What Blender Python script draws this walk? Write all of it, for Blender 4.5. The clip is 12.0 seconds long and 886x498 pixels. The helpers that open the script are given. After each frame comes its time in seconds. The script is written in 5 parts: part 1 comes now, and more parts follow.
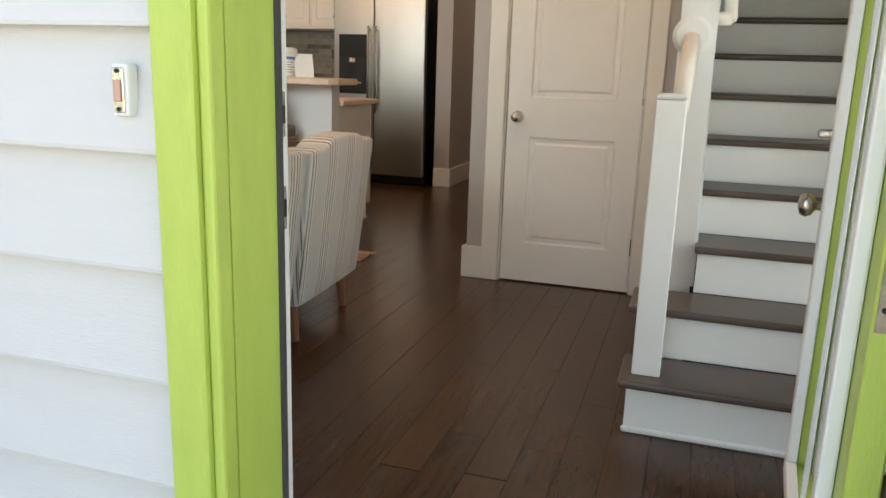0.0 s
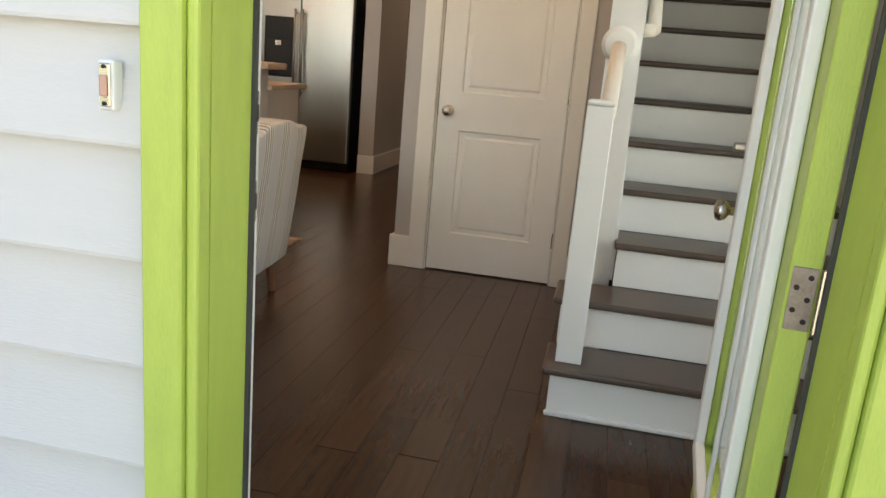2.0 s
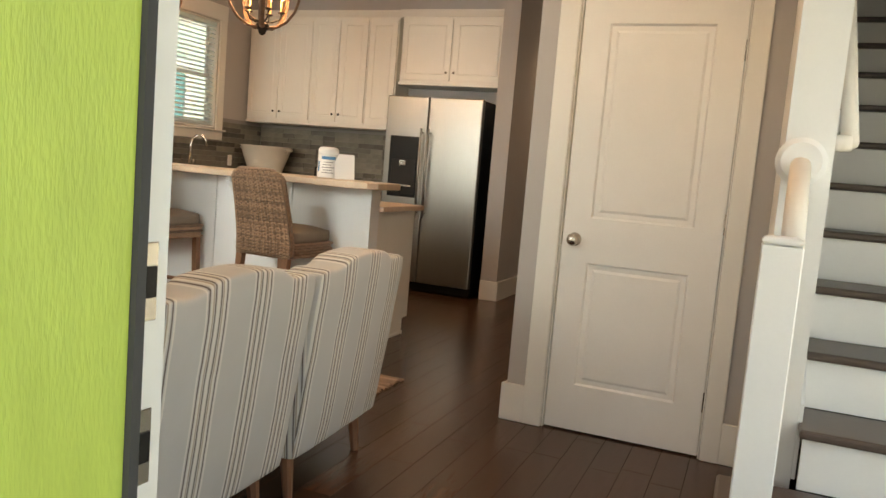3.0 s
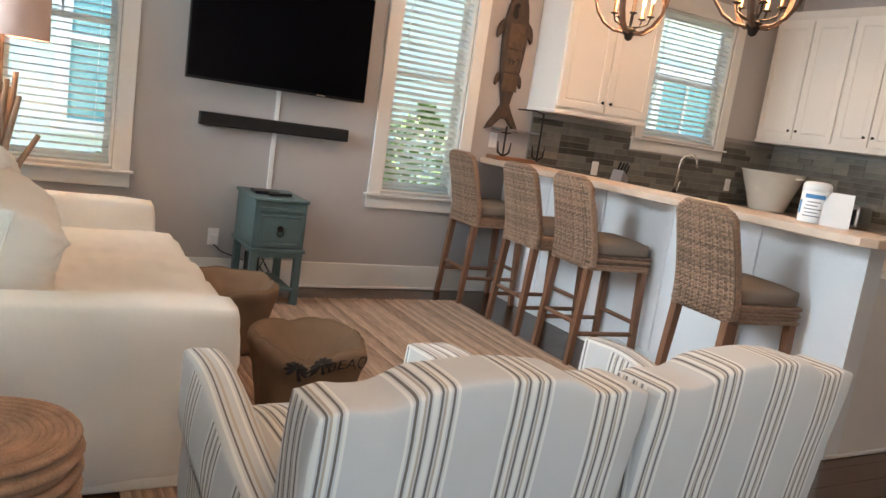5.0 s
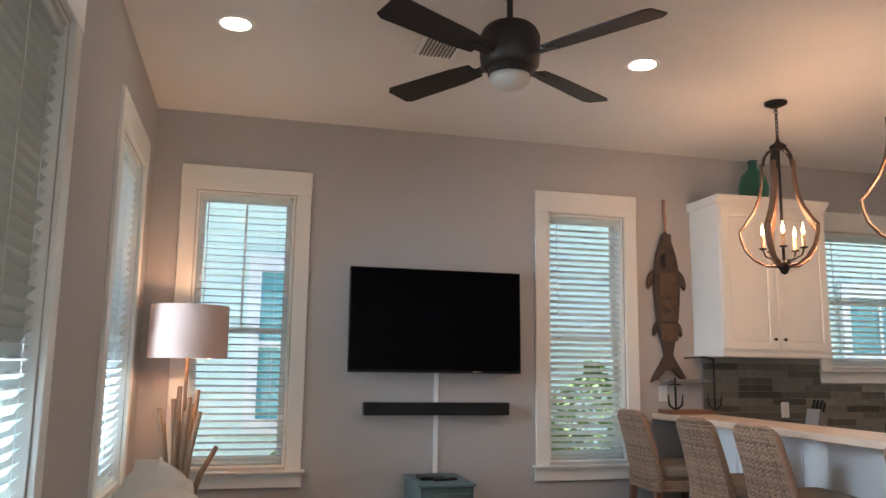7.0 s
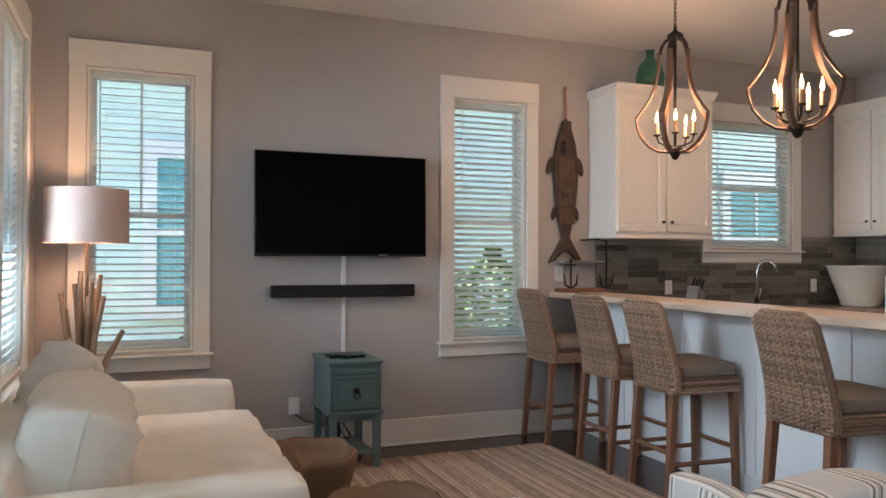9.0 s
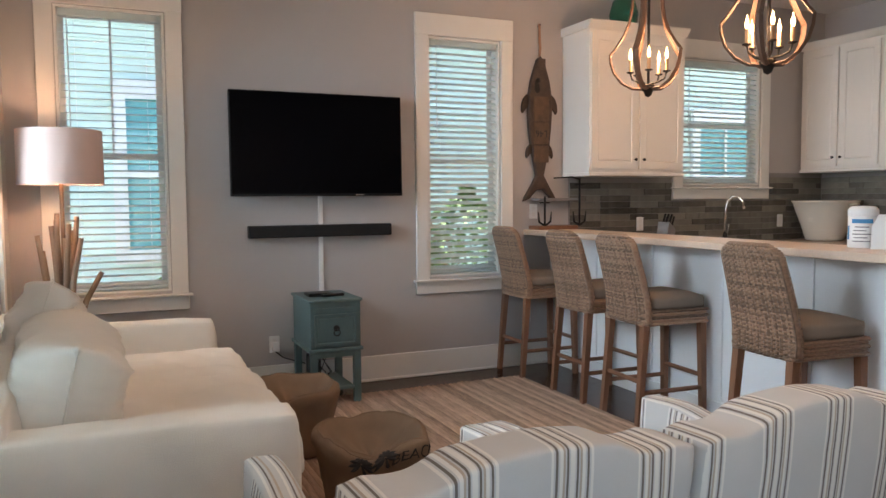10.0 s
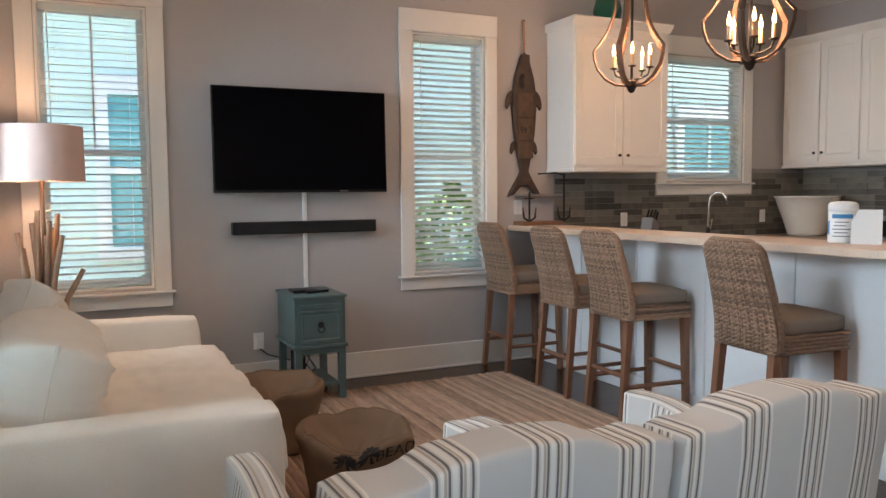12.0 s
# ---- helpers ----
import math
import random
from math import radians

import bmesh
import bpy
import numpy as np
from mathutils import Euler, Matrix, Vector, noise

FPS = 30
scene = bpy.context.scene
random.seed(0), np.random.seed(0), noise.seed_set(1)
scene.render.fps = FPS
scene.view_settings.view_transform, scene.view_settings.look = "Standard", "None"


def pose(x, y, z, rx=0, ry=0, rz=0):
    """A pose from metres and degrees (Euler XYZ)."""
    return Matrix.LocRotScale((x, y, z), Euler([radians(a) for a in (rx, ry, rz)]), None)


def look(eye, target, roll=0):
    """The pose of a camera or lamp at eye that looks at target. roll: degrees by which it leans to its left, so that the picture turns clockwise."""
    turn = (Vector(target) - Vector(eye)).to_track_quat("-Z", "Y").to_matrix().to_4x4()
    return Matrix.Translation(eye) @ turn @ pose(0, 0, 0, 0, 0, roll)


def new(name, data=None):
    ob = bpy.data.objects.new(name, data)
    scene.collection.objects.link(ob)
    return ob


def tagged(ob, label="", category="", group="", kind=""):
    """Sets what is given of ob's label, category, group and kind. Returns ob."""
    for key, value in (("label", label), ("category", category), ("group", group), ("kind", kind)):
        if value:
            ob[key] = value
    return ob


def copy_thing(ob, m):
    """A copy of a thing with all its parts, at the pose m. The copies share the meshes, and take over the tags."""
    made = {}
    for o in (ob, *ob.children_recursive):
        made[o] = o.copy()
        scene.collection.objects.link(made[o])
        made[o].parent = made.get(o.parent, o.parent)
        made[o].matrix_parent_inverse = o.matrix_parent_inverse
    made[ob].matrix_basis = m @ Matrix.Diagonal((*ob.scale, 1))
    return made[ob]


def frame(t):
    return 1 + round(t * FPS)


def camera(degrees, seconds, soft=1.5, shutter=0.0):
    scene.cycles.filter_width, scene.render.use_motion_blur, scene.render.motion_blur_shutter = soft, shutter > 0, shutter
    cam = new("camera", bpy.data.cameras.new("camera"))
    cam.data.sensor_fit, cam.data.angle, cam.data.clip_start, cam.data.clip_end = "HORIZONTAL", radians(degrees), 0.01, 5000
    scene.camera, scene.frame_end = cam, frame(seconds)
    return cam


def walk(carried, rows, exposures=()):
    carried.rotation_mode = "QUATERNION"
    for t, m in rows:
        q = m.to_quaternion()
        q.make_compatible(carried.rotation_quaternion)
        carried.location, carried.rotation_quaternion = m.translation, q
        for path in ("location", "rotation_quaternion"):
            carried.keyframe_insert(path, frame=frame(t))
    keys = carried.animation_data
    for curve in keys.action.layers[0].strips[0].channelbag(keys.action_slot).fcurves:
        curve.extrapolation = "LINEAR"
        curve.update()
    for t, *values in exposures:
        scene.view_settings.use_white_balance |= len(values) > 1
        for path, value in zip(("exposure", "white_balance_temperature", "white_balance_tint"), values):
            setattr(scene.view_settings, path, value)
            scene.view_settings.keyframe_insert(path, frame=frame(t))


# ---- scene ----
cam = camera(60.2, 12.0)
PATH = [
    (0, (-0.113, 0.135, 1.155), (-0.707, 1.99, 0.7), 1.8),
    (0.5, (-0.158, -0.064, 1.166), (-0.644, 1.792, 0.6), 1.3),
    (1, (-0.235, -0.184, 1.154), (-0.557, 1.672, 0.482), 1.9),
    (1.5, (-0.218, -0.166, 1.169), (-0.439, 1.719, 0.538), 3.6),
    (2, (-0.164, 0.025, 1.189), (-0.538, 1.931, 0.712), 4.9),
    (2.5, (-0.201, 0.331, 1.183), (-0.789, 2.215, 0.861), 3.8),
    (3, (-0.25, 0.7, 1.199), (-0.998, 2.544, 0.991), 4.8),
    (3.2, (-0.26, 0.832, 1.206), (-1.148, 2.61, 0.981), 6.7),
    (4.8, (-0.455, 1.637, 1.3), (-2.121, 2.703, 1.006), 7.8),
    (5, (-0.447, 1.672, 1.306), (-2.169, 2.635, 0.98), 8.3),
    (5.5, (-0.454, 1.768, 1.321), (-2.34, 2.374, 1.05), 8.8),
    (6, (-0.464, 1.829, 1.347), (-2.417, 2.249, 1.244), 4.1),
    (6.5, (-0.45, 1.844, 1.405), (-2.399, 2.281, 1.515), 0.9),
    (6.7, (-0.456, 1.836, 1.394), (-2.391, 2.279, 1.643), 1.0),
    (8.3, (-0.391, 1.841, 1.435), (-2.269, 2.455, 1.745), 1.8),
    (8.5, (-0.403, 1.815, 1.415), (-2.273, 2.487, 1.637), 1.5),
    (9, (-0.4, 1.776, 1.349), (-2.254, 2.525, 1.369), 0.2),
    (9.5, (-0.389, 1.74, 1.331), (-2.239, 2.494, 1.228), -1.4),
    (10, (-0.355, 1.723, 1.33), (-2.177, 2.538, 1.197), -0.4),
    (10.5, (-0.353, 1.723, 1.321), (-2.139, 2.614, 1.188), 0.4),
    (11, (-0.345, 1.733, 1.329), (-2.129, 2.627, 1.198), -0.3),
    (11.5, (-0.34, 1.733, 1.327), (-2.136, 2.602, 1.183), -0.2),
    (12, (-0.35, 1.733, 1.331), (-2.156, 2.58, 1.187), -0.5),
]
EXPOSURES = [(0.0, 2.0, 8100, 12), (1.0, 1.95, 8200, 12), (2.0, 1.93, 8500, 12), (3.0, 2.15, 9000, 12), (4.8, 2.45, 7000, 12), (6.0, 1.98, 6300, 12), (9.0, 1.86, 6300, 12), (10.0, 2.0, 6450, 12), (12.0, 2.02, 6450, 12)]
walk(cam, [(t, look(eye, target, roll)) for t, eye, target, roll in PATH], EXPOSURES)

# ---- world, sun, lamps ----
world = bpy.data.worlds.new("sky_world")
scene.world = world
world.use_nodes = True
wn = world.node_tree
sky = wn.nodes.new("ShaderNodeTexSky")
sky.sky_type, sky.sun_disc = "NISHITA", False
sky.sun_elevation, sky.sun_rotation = radians(55), radians(3)
wn.links.new(sky.outputs[0], wn.nodes["Background"].inputs[0])
wn.nodes["Background"].inputs[1].default_value = 0.15


def lamp(name, kind, m, energy, color, size=0.1, spot=120):
    data = bpy.data.lights.new(name, kind)
    data.energy, data.color = energy, color
    if kind == "AREA":
        data.shape, data.size, data.size_y, data.spread = "RECTANGLE", size[0], size[1], radians(spot)
    elif kind == "SUN":
        data.angle = radians(0.6)
    else:
        data.shadow_soft_size = size
    if kind == "SPOT":
        data.spot_size, data.spot_blend = radians(spot), 0.6
    ob = new(name, data)
    ob.matrix_world = m
    return ob


SUN_DIR = Vector((0.03, 0.57, 0.82))
lamp("sun", "SUN", look(SUN_DIR * 30, (0, 0, 0)), 4.5, (1.0, 0.95, 0.87))
WARM, BULB = (1.0, 0.74, 0.54), (1.0, 0.58, 0.32)
# first two are known; the other five are added, unseen, to brighten the rooms
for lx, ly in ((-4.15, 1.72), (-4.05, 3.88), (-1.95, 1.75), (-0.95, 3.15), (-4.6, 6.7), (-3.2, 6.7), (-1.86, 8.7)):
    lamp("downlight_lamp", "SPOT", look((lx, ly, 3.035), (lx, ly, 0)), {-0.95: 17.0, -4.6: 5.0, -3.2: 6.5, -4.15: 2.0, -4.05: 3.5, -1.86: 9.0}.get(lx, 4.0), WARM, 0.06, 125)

# area lamps added inside the windows, standing in for the sky's daylight
DAY = (0.72, 0.88, 1.0)
for lx, w in ((-2.72, 0.7), (-4.67, 0.7)):
    # narrow beams, aimed over the sofa to brighten the bar front
    lamp("window_fill", "AREA", look((lx, 1.24, 1.65), (lx, 4.9, 0.95)), 5.0, DAY, (w, 1.6), 85)
# this fill lamp sits at the unseen, added east window
lamp("window_fill", "AREA", look((0.80, 2.30, 1.5), (-3.0, 3.4, 0.7)), 1.6, DAY, (1.5, 1.9), 150)


# ---- materials ----
def mat(name, color, rough=0.6, metal=0.0, vary=0.08, scale=8.0, bump=0.1, fine=120.0, stretch=(1, 1, 1), spread=0.0, spec=0.5, coat=0.0):
    """A surface with tone changes at two sizes and a fine relief. spread: how much alike pieces differ."""
    m = bpy.data.materials.new(name)
    m.use_nodes = True
    n, l = m.node_tree.nodes, m.node_tree.links
    b = n["Principled BSDF"]
    tc, mp = n.new("ShaderNodeTexCoord"), n.new("ShaderNodeMapping")
    mp.inputs["Scale"].default_value = stretch
    l.new(tc.outputs["Object"], mp.inputs[0])
    big, small = n.new("ShaderNodeTexNoise"), n.new("ShaderNodeTexNoise")
    big.inputs["Scale"].default_value, small.inputs["Scale"].default_value = scale, fine
    big.inputs["Detail"].default_value, small.inputs["Detail"].default_value = 5, 3
    l.new(mp.outputs[0], big.inputs[0]), l.new(mp.outputs[0], small.inputs[0])
    mixv = n.new("ShaderNodeMath")
    mixv.operation = "MULTIPLY_ADD"
    mixv.inputs[1].default_value = 0.45
    l.new(small.outputs[0], mixv.inputs[0]), l.new(big.outputs[0], mixv.inputs[2])
    last = mixv.outputs[0]
    if spread:
        info = n.new("ShaderNodeObjectInfo")
        geo = n.new("ShaderNodeNewGeometry")
        add = n.new("ShaderNodeMath")
        add.operation = "ADD"
        l.new(info.outputs["Random"], add.inputs[0]), l.new(geo.outputs["Random Per Island"], add.inputs[1])
        fr = n.new("ShaderNodeMath")
        fr.operation = "FRACT"
        l.new(add.outputs[0], fr.inputs[0])
        sp = n.new("ShaderNodeMath")
        sp.operation = "MULTIPLY_ADD"
        sp.inputs[1].default_value = spread
        l.new(fr.outputs[0], sp.inputs[0]), l.new(last, sp.inputs[2])
        last = sp.outputs[0]
    ramp = n.new("ShaderNodeMapRange")
    ramp.inputs["From Min"].default_value, ramp.inputs["From Max"].default_value = 0.35, 1.1 + spread
    ramp.inputs["To Min"].default_value, ramp.inputs["To Max"].default_value = 1 - vary, 1 + vary
    l.new(last, ramp.inputs["Value"])
    mul = n.new("ShaderNodeVectorMath")
    mul.operation = "SCALE"
    mul.inputs[0].default_value = color
    l.new(ramp.outputs[0], mul.inputs["Scale"])
    l.new(mul.outputs[0], b.inputs["Base Color"])
    b.inputs["Metallic"].default_value = metal
    b.inputs["Specular IOR Level"].default_value = spec
    b.inputs["Coat Weight"].default_value = coat
    rr = n.new("ShaderNodeMapRange")
    rr.inputs["To Min"].default_value, rr.inputs["To Max"].default_value = max(0.02, rough - 0.08), min(1, rough + 0.08)
    l.new(big.outputs[0], rr.inputs["Value"])
    l.new(rr.outputs[0], b.inputs["Roughness"])
    if bump:
        bp = n.new("ShaderNodeBump")
        bp.inputs["Strength"].default_value, bp.inputs["Distance"].default_value = bump, 0.004
        l.new(small.outputs[0], bp.inputs["Height"])
        l.new(bp.outputs[0], b.inputs["Normal"])
    return m


def glow(name, color, strength):
    m = bpy.data.materials.new(name)
    m.use_nodes = True
    b = m.node_tree.nodes["Principled BSDF"]
    b.inputs["Base Color"].default_value = (*color, 1)
    b.inputs["Emission Color"].default_value = (*color, 1)
    b.inputs["Emission Strength"].default_value = strength
    return m


def glass_mat(name, color=(0.95, 1, 0.98), rough=0.0):
    m = bpy.data.materials.new(name)
    m.use_nodes = True
    b = m.node_tree.nodes["Principled BSDF"]
    b.inputs["Base Color"].default_value = (*color, 1)
    b.inputs["Transmission Weight"].default_value = 1.0
    b.inputs["Roughness"].default_value, b.inputs["IOR"].default_value = rough, 1.45
    return m


def striped(name, period, base, bands, axis="Y", rough=0.85):
    """Woven cloth with stripes across one axis of the thing. bands: (from, to, colour) as shares of the period."""
    m = mat(name, base, rough, vary=0.06, scale=6, bump=0.35, fine=420)
    n, l = m.node_tree.nodes, m.node_tree.links
    tc = n.new("ShaderNodeTexCoord")
    sep = n.new("ShaderNodeSeparateXYZ")
    l.new(tc.outputs["Object"], sep.inputs[0])
    div = n.new("ShaderNodeMath")
    div.operation, div.inputs[1].default_value = "DIVIDE", period
    l.new(sep.outputs[axis], div.inputs[0])
    fr = n.new("ShaderNodeMath")
    fr.operation = "FRACT"
    l.new(div.outputs[0], fr.inputs[0])
    cr = n.new("ShaderNodeValToRGB")
    cr.color_ramp.interpolation = "CONSTANT"
    e = cr.color_ramp.elements
    e[0].position, e[0].color = 0, (*base, 1)
    e[1].position, e[1].color = 0.999, (*base, 1)
    for a, z, c in bands:
        k = e.new(a)
        k.color = (*c, 1)
        k = e.new(z)
        k.color = (*base, 1)
    l.new(fr.outputs[0], cr.inputs[0])
    b = n["Principled BSDF"]
    old = b.inputs["Base Color"].links[0].from_node
    l.new(cr.outputs[0], old.inputs[0])
    return m


WALL = mat("wall_paint", (0.445, 0.425, 0.42), 0.7, vary=0.03, scale=3, bump=0.12, fine=220)
CEIL = mat("ceiling_paint", (0.72, 0.70, 0.68), 0.8, vary=0.02, scale=3, bump=0.1, fine=200)
TRIM = mat("trim_paint", (0.76, 0.75, 0.72), 0.38, vary=0.03, scale=5, bump=0.05, fine=90)
WHITE = mat("white_paint", (0.80, 0.80, 0.79), 0.4, vary=0.03, scale=5, bump=0.05, fine=90)
CAB = mat("cabinet_paint", (0.78, 0.76, 0.72), 0.35, vary=0.02, scale=5, bump=0.04, fine=80)
BARP = mat("bar_panel_paint", (0.80, 0.82, 0.84), 0.42, vary=0.03, scale=4, bump=0.05, fine=80)
SIDE = mat("siding_paint", (0.60, 0.60, 0.595), 0.5, vary=0.03, scale=4, bump=0.25, fine=60, stretch=(1, 1, 6))
LIME = mat("lime_green_paint", (0.42, 0.54, 0.105), 0.42, vary=0.10, scale=7, bump=0.2, fine=70, stretch=(4, 4, 1))
FLOORM = mat("dark_wood_planks", (0.060, 0.029, 0.016), 0.24, vary=0.55, scale=9, bump=0.12, fine=46, stretch=(5, 0.5, 1), spread=0.55, spec=0.35)
TREAD = mat("stair_tread_wood", (0.085, 0.058, 0.046), 0.35, vary=0.35, scale=9, bump=0.12, fine=60, stretch=(0.6, 6, 6), spread=0.2)
RUG = mat("jute_rug", (0.42, 0.285, 0.205), 0.95, vary=0.7, scale=7, bump=1.0, fine=60, stretch=(1.2, 12, 1), spread=0.5)
STEEL = mat("stainless_steel", (0.34, 0.335, 0.315), 0.33, metal=1, vary=0.08, scale=3, bump=0.04, fine=90, stretch=(1, 1, 0.08))
NICKEL = mat("brushed_nickel", (0.60, 0.57, 0.53), 0.25, metal=1, vary=0.05, bump=0.02)
BLACKM = mat("black_metal", (0.02, 0.018, 0.017), 0.45, metal=0.6, vary=0.2, bump=0.1)
BLACKP = mat("black_plastic", (0.008, 0.008, 0.009), 0.4, vary=0.1, bump=0.03, spec=0.25)
SCREEN = mat("tv_screen", (0.002, 0.002, 0.003), 0.15, vary=0.05, bump=0, spec=0.05)
CREAM = mat("cream_slipcover", (0.80, 0.745, 0.675), 0.9, vary=0.06, scale=5, bump=0.4, fine=300)
PILLOW = mat("cream_pillow", (0.80, 0.76, 0.70), 0.9, vary=0.05, scale=6, bump=0.4, fine=320)
SEAFOAM = mat("pale_aqua_cloth", (0.60, 0.66, 0.62), 0.9, vary=0.06, scale=6, bump=0.35, fine=300)
TEAL = mat("teal_paint", (0.085, 0.140, 0.145), 0.5, vary=0.22, scale=9, bump=0.2, fine=60)
BURLAP = mat("burlap", (0.215, 0.135, 0.082), 0.95, vary=0.22, scale=5, bump=0.9, fine=260)
INK = mat("black_print", (0.03, 0.025, 0.022), 0.9, vary=0.2, bump=0.3, fine=260)
WICKER = mat("wicker", (0.28, 0.172, 0.112), 0.45, vary=0.9, scale=70, bump=0.6, fine=260, spread=0.9)
# darker wicker tone, painting the shade seen through gaps in the weave
WICKERGAP = mat("wicker_gap_shade", (0.16, 0.11, 0.075), 0.75, vary=0.5, scale=40, bump=0.4, fine=200)
STOOLW = mat("stool_leg_wood", (0.215, 0.10, 0.055), 0.45, vary=0.25, scale=12, bump=0.15, fine=90, stretch=(3, 3, 0.4))
SEATC = mat("seat_cushion_cloth", (0.235, 0.185, 0.145), 0.9, vary=0.08, bump=0.4, fine=300)
SHADE = mat("lampshade_linen", (0.66, 0.50, 0.45), 0.9, vary=0.05, bump=0.4, fine=260)
DRIFT = mat("driftwood", (0.27, 0.18, 0.12), 0.85, vary=0.3, scale=14, bump=0.5, fine=90, stretch=(2, 2, 0.5))
BARREL = mat("barrel_stave_wood", (0.125, 0.07, 0.045), 0.6, vary=0.35, scale=14, bump=0.3, fine=90, stretch=(3, 3, 0.5))
SLABW = mat("woven_side_table", (0.36, 0.20, 0.12), 0.8, vary=0.4, scale=16, bump=0.7, fine=140)
BUTCHER = mat("laminate_bar_top", (0.68, 0.52, 0.40), 0.35, vary=0.16, scale=7, bump=0.05, fine=120, stretch=(0.7, 4, 1))
COUNTER = mat("counter_laminate", (0.36, 0.28, 0.22), 0.35, vary=0.25, scale=9, bump=0.05, fine=150)
TILE = mat("slate_glass_tile", (0.175, 0.165, 0.142), 0.13, vary=0.8, scale=7, bump=0.05, fine=60, spread=1.1)
GROUT = mat("grout", (0.26, 0.25, 0.24), 0.9, vary=0.1, bump=0.3)
FISHW = mat("carved_fish_wood", (0.055, 0.034, 0.024), 0.7, vary=0.55, scale=14, bump=0.5, fine=80)
FISHP = mat("worn_painted_plank", (0.085, 0.05, 0.028), 0.7, vary=0.5, scale=18, bump=0.5, fine=80)
ROPE = mat("rope", (0.36, 0.20, 0.13), 0.9, vary=0.3, bump=0.6)
CERAM = mat("cream_ceramic", (0.72, 0.68, 0.60), 0.25, vary=0.05, bump=0.02)
PAPER = mat("white_paper", (0.80, 0.80, 0.79), 0.7, vary=0.03, bump=0.05)
BLUEP = mat("blue_print", (0.05, 0.22, 0.45), 0.6, vary=0.05)
GREYP = mat("grey_print", (0.22, 0.22, 0.23), 0.7, vary=0.05)
BLINDM = mat("blind_slat", (0.80, 0.82, 0.80), 0.45, vary=0.03, bump=0.04)
# thin vinyl lets some daylight through
bn, bk = BLINDM.node_tree.nodes, BLINDM.node_tree.links
trans, blend = bn.new("ShaderNodeBsdfTranslucent"), bn.new("ShaderNodeMixShader")
trans.inputs[0].default_value = (0.86, 0.92, 0.92, 1)
blend.inputs[0].default_value = 0.65
bk.new(bn["Principled BSDF"].outputs[0], blend.inputs[1]), bk.new(trans.outputs[0], blend.inputs[2])
bk.new(blend.outputs[0], bn["Material Output"].inputs[0])
FANM = mat("fan_dark_bronze", (0.028, 0.022, 0.020), 0.5, vary=0.25, scale=8, bump=0.1, stretch=(1, 4, 1))
GGLASS = glass_mat("green_glass", (0.25, 0.62, 0.50))
PANE = glass_mat("window_glass")
BULBM = glow("flame_bulb", (1.0, 0.56, 0.22), 7.0)
CANM = glow("downlight_lens", (1.0, 0.86, 0.68), 7.0)
FROST = mat("frosted_glass", (0.62, 0.58, 0.54), 0.4, vary=0.02)
BRASS = mat("candle_sleeve", (0.62, 0.40, 0.22), 0.5, vary=0.1)
NSIDE = mat("neighbour_siding", (0.62, 0.76, 0.70), 0.7, vary=0.06, bump=0.1)
NTRIM = mat("neighbour_trim", (0.75, 0.76, 0.74), 0.6, vary=0.04)
NSHUT = mat("neighbour_shutter", (0.12, 0.36, 0.38), 0.55, vary=0.1)
NROOF = mat("neighbour_roof", (0.42, 0.43, 0.44), 0.5, vary=0.1)
LEAF = mat("leaf", (0.10, 0.19, 0.03), 0.55, vary=0.45, scale=3, bump=0.1, spread=0.8)
# sandy tone picked as a reflector, to bounce light up at the house
PALEGROUND = mat("pale_bounce_ground", (0.42, 0.385, 0.31), 0.9, vary=0.35, scale=2, bump=0.6, fine=60)
HINGEM = mat("worn_hinge_steel", (0.30, 0.25, 0.22), 0.5, metal=0.6, vary=0.4, scale=40, bump=0.2, fine=200)
PORCH = mat("porch_boards", (0.34, 0.33, 0.31), 0.7, vary=0.15, bump=0.2)
GREYW = mat("weather_strip", (0.05, 0.05, 0.05), 0.7)
CLOTH, PALE, DARK, TAN = (0.56, 0.545, 0.53), (0.74, 0.71, 0.66), (0.16, 0.135, 0.12), (0.46, 0.385, 0.31)
BANDS = ((0.02, 0.05, PALE), (0.07, 0.094, DARK), (0.115, 0.15, PALE), (0.15, 0.175, TAN), (0.188, 0.212, DARK), (0.228, 0.285, PALE), (0.30, 0.324, DARK), (0.338, 0.362, TAN), (0.362, 0.395, PALE), (0.416, 0.44, DARK), (0.46, 0.49, PALE))
STRIPE = striped("striped_cotton", 0.205, CLOTH, BANDS, "Y")
STRIPEX = striped("striped_cotton_sides", 0.205, CLOTH, BANDS, "X")
STRIPEN = striped("striped_cotton_arm_tops", 0.046, CLOTH, ((0.10, 0.24, PALE), (0.36, 0.46, DARK), (0.62, 0.76, TAN)), "Y")


# ---- mesh helpers ----
def mesh_of(bm, name, smooth=False, material=None):
    me = bpy.data.meshes.new(name)
    bm.normal_update()
    bm.to_mesh(me)
    bm.free()
    if smooth:
        me.shade_smooth()
    if material:
        me.materials.append(material)
    return me


def part(name, bm, material, parent=None, label="", smooth=False):
    ob = new(name, mesh_of(bm, name, smooth, material))
    ob.parent = parent
    return tagged(ob, label) if label else ob


def thing(name, label, category, at=(0, 0, 0), rz=0, group=""):
    ob = new(name)
    ob.empty_display_size = 0.05
    ob.matrix_world = pose(*at, 0, 0, rz)
    return tagged(ob, label, category, group)


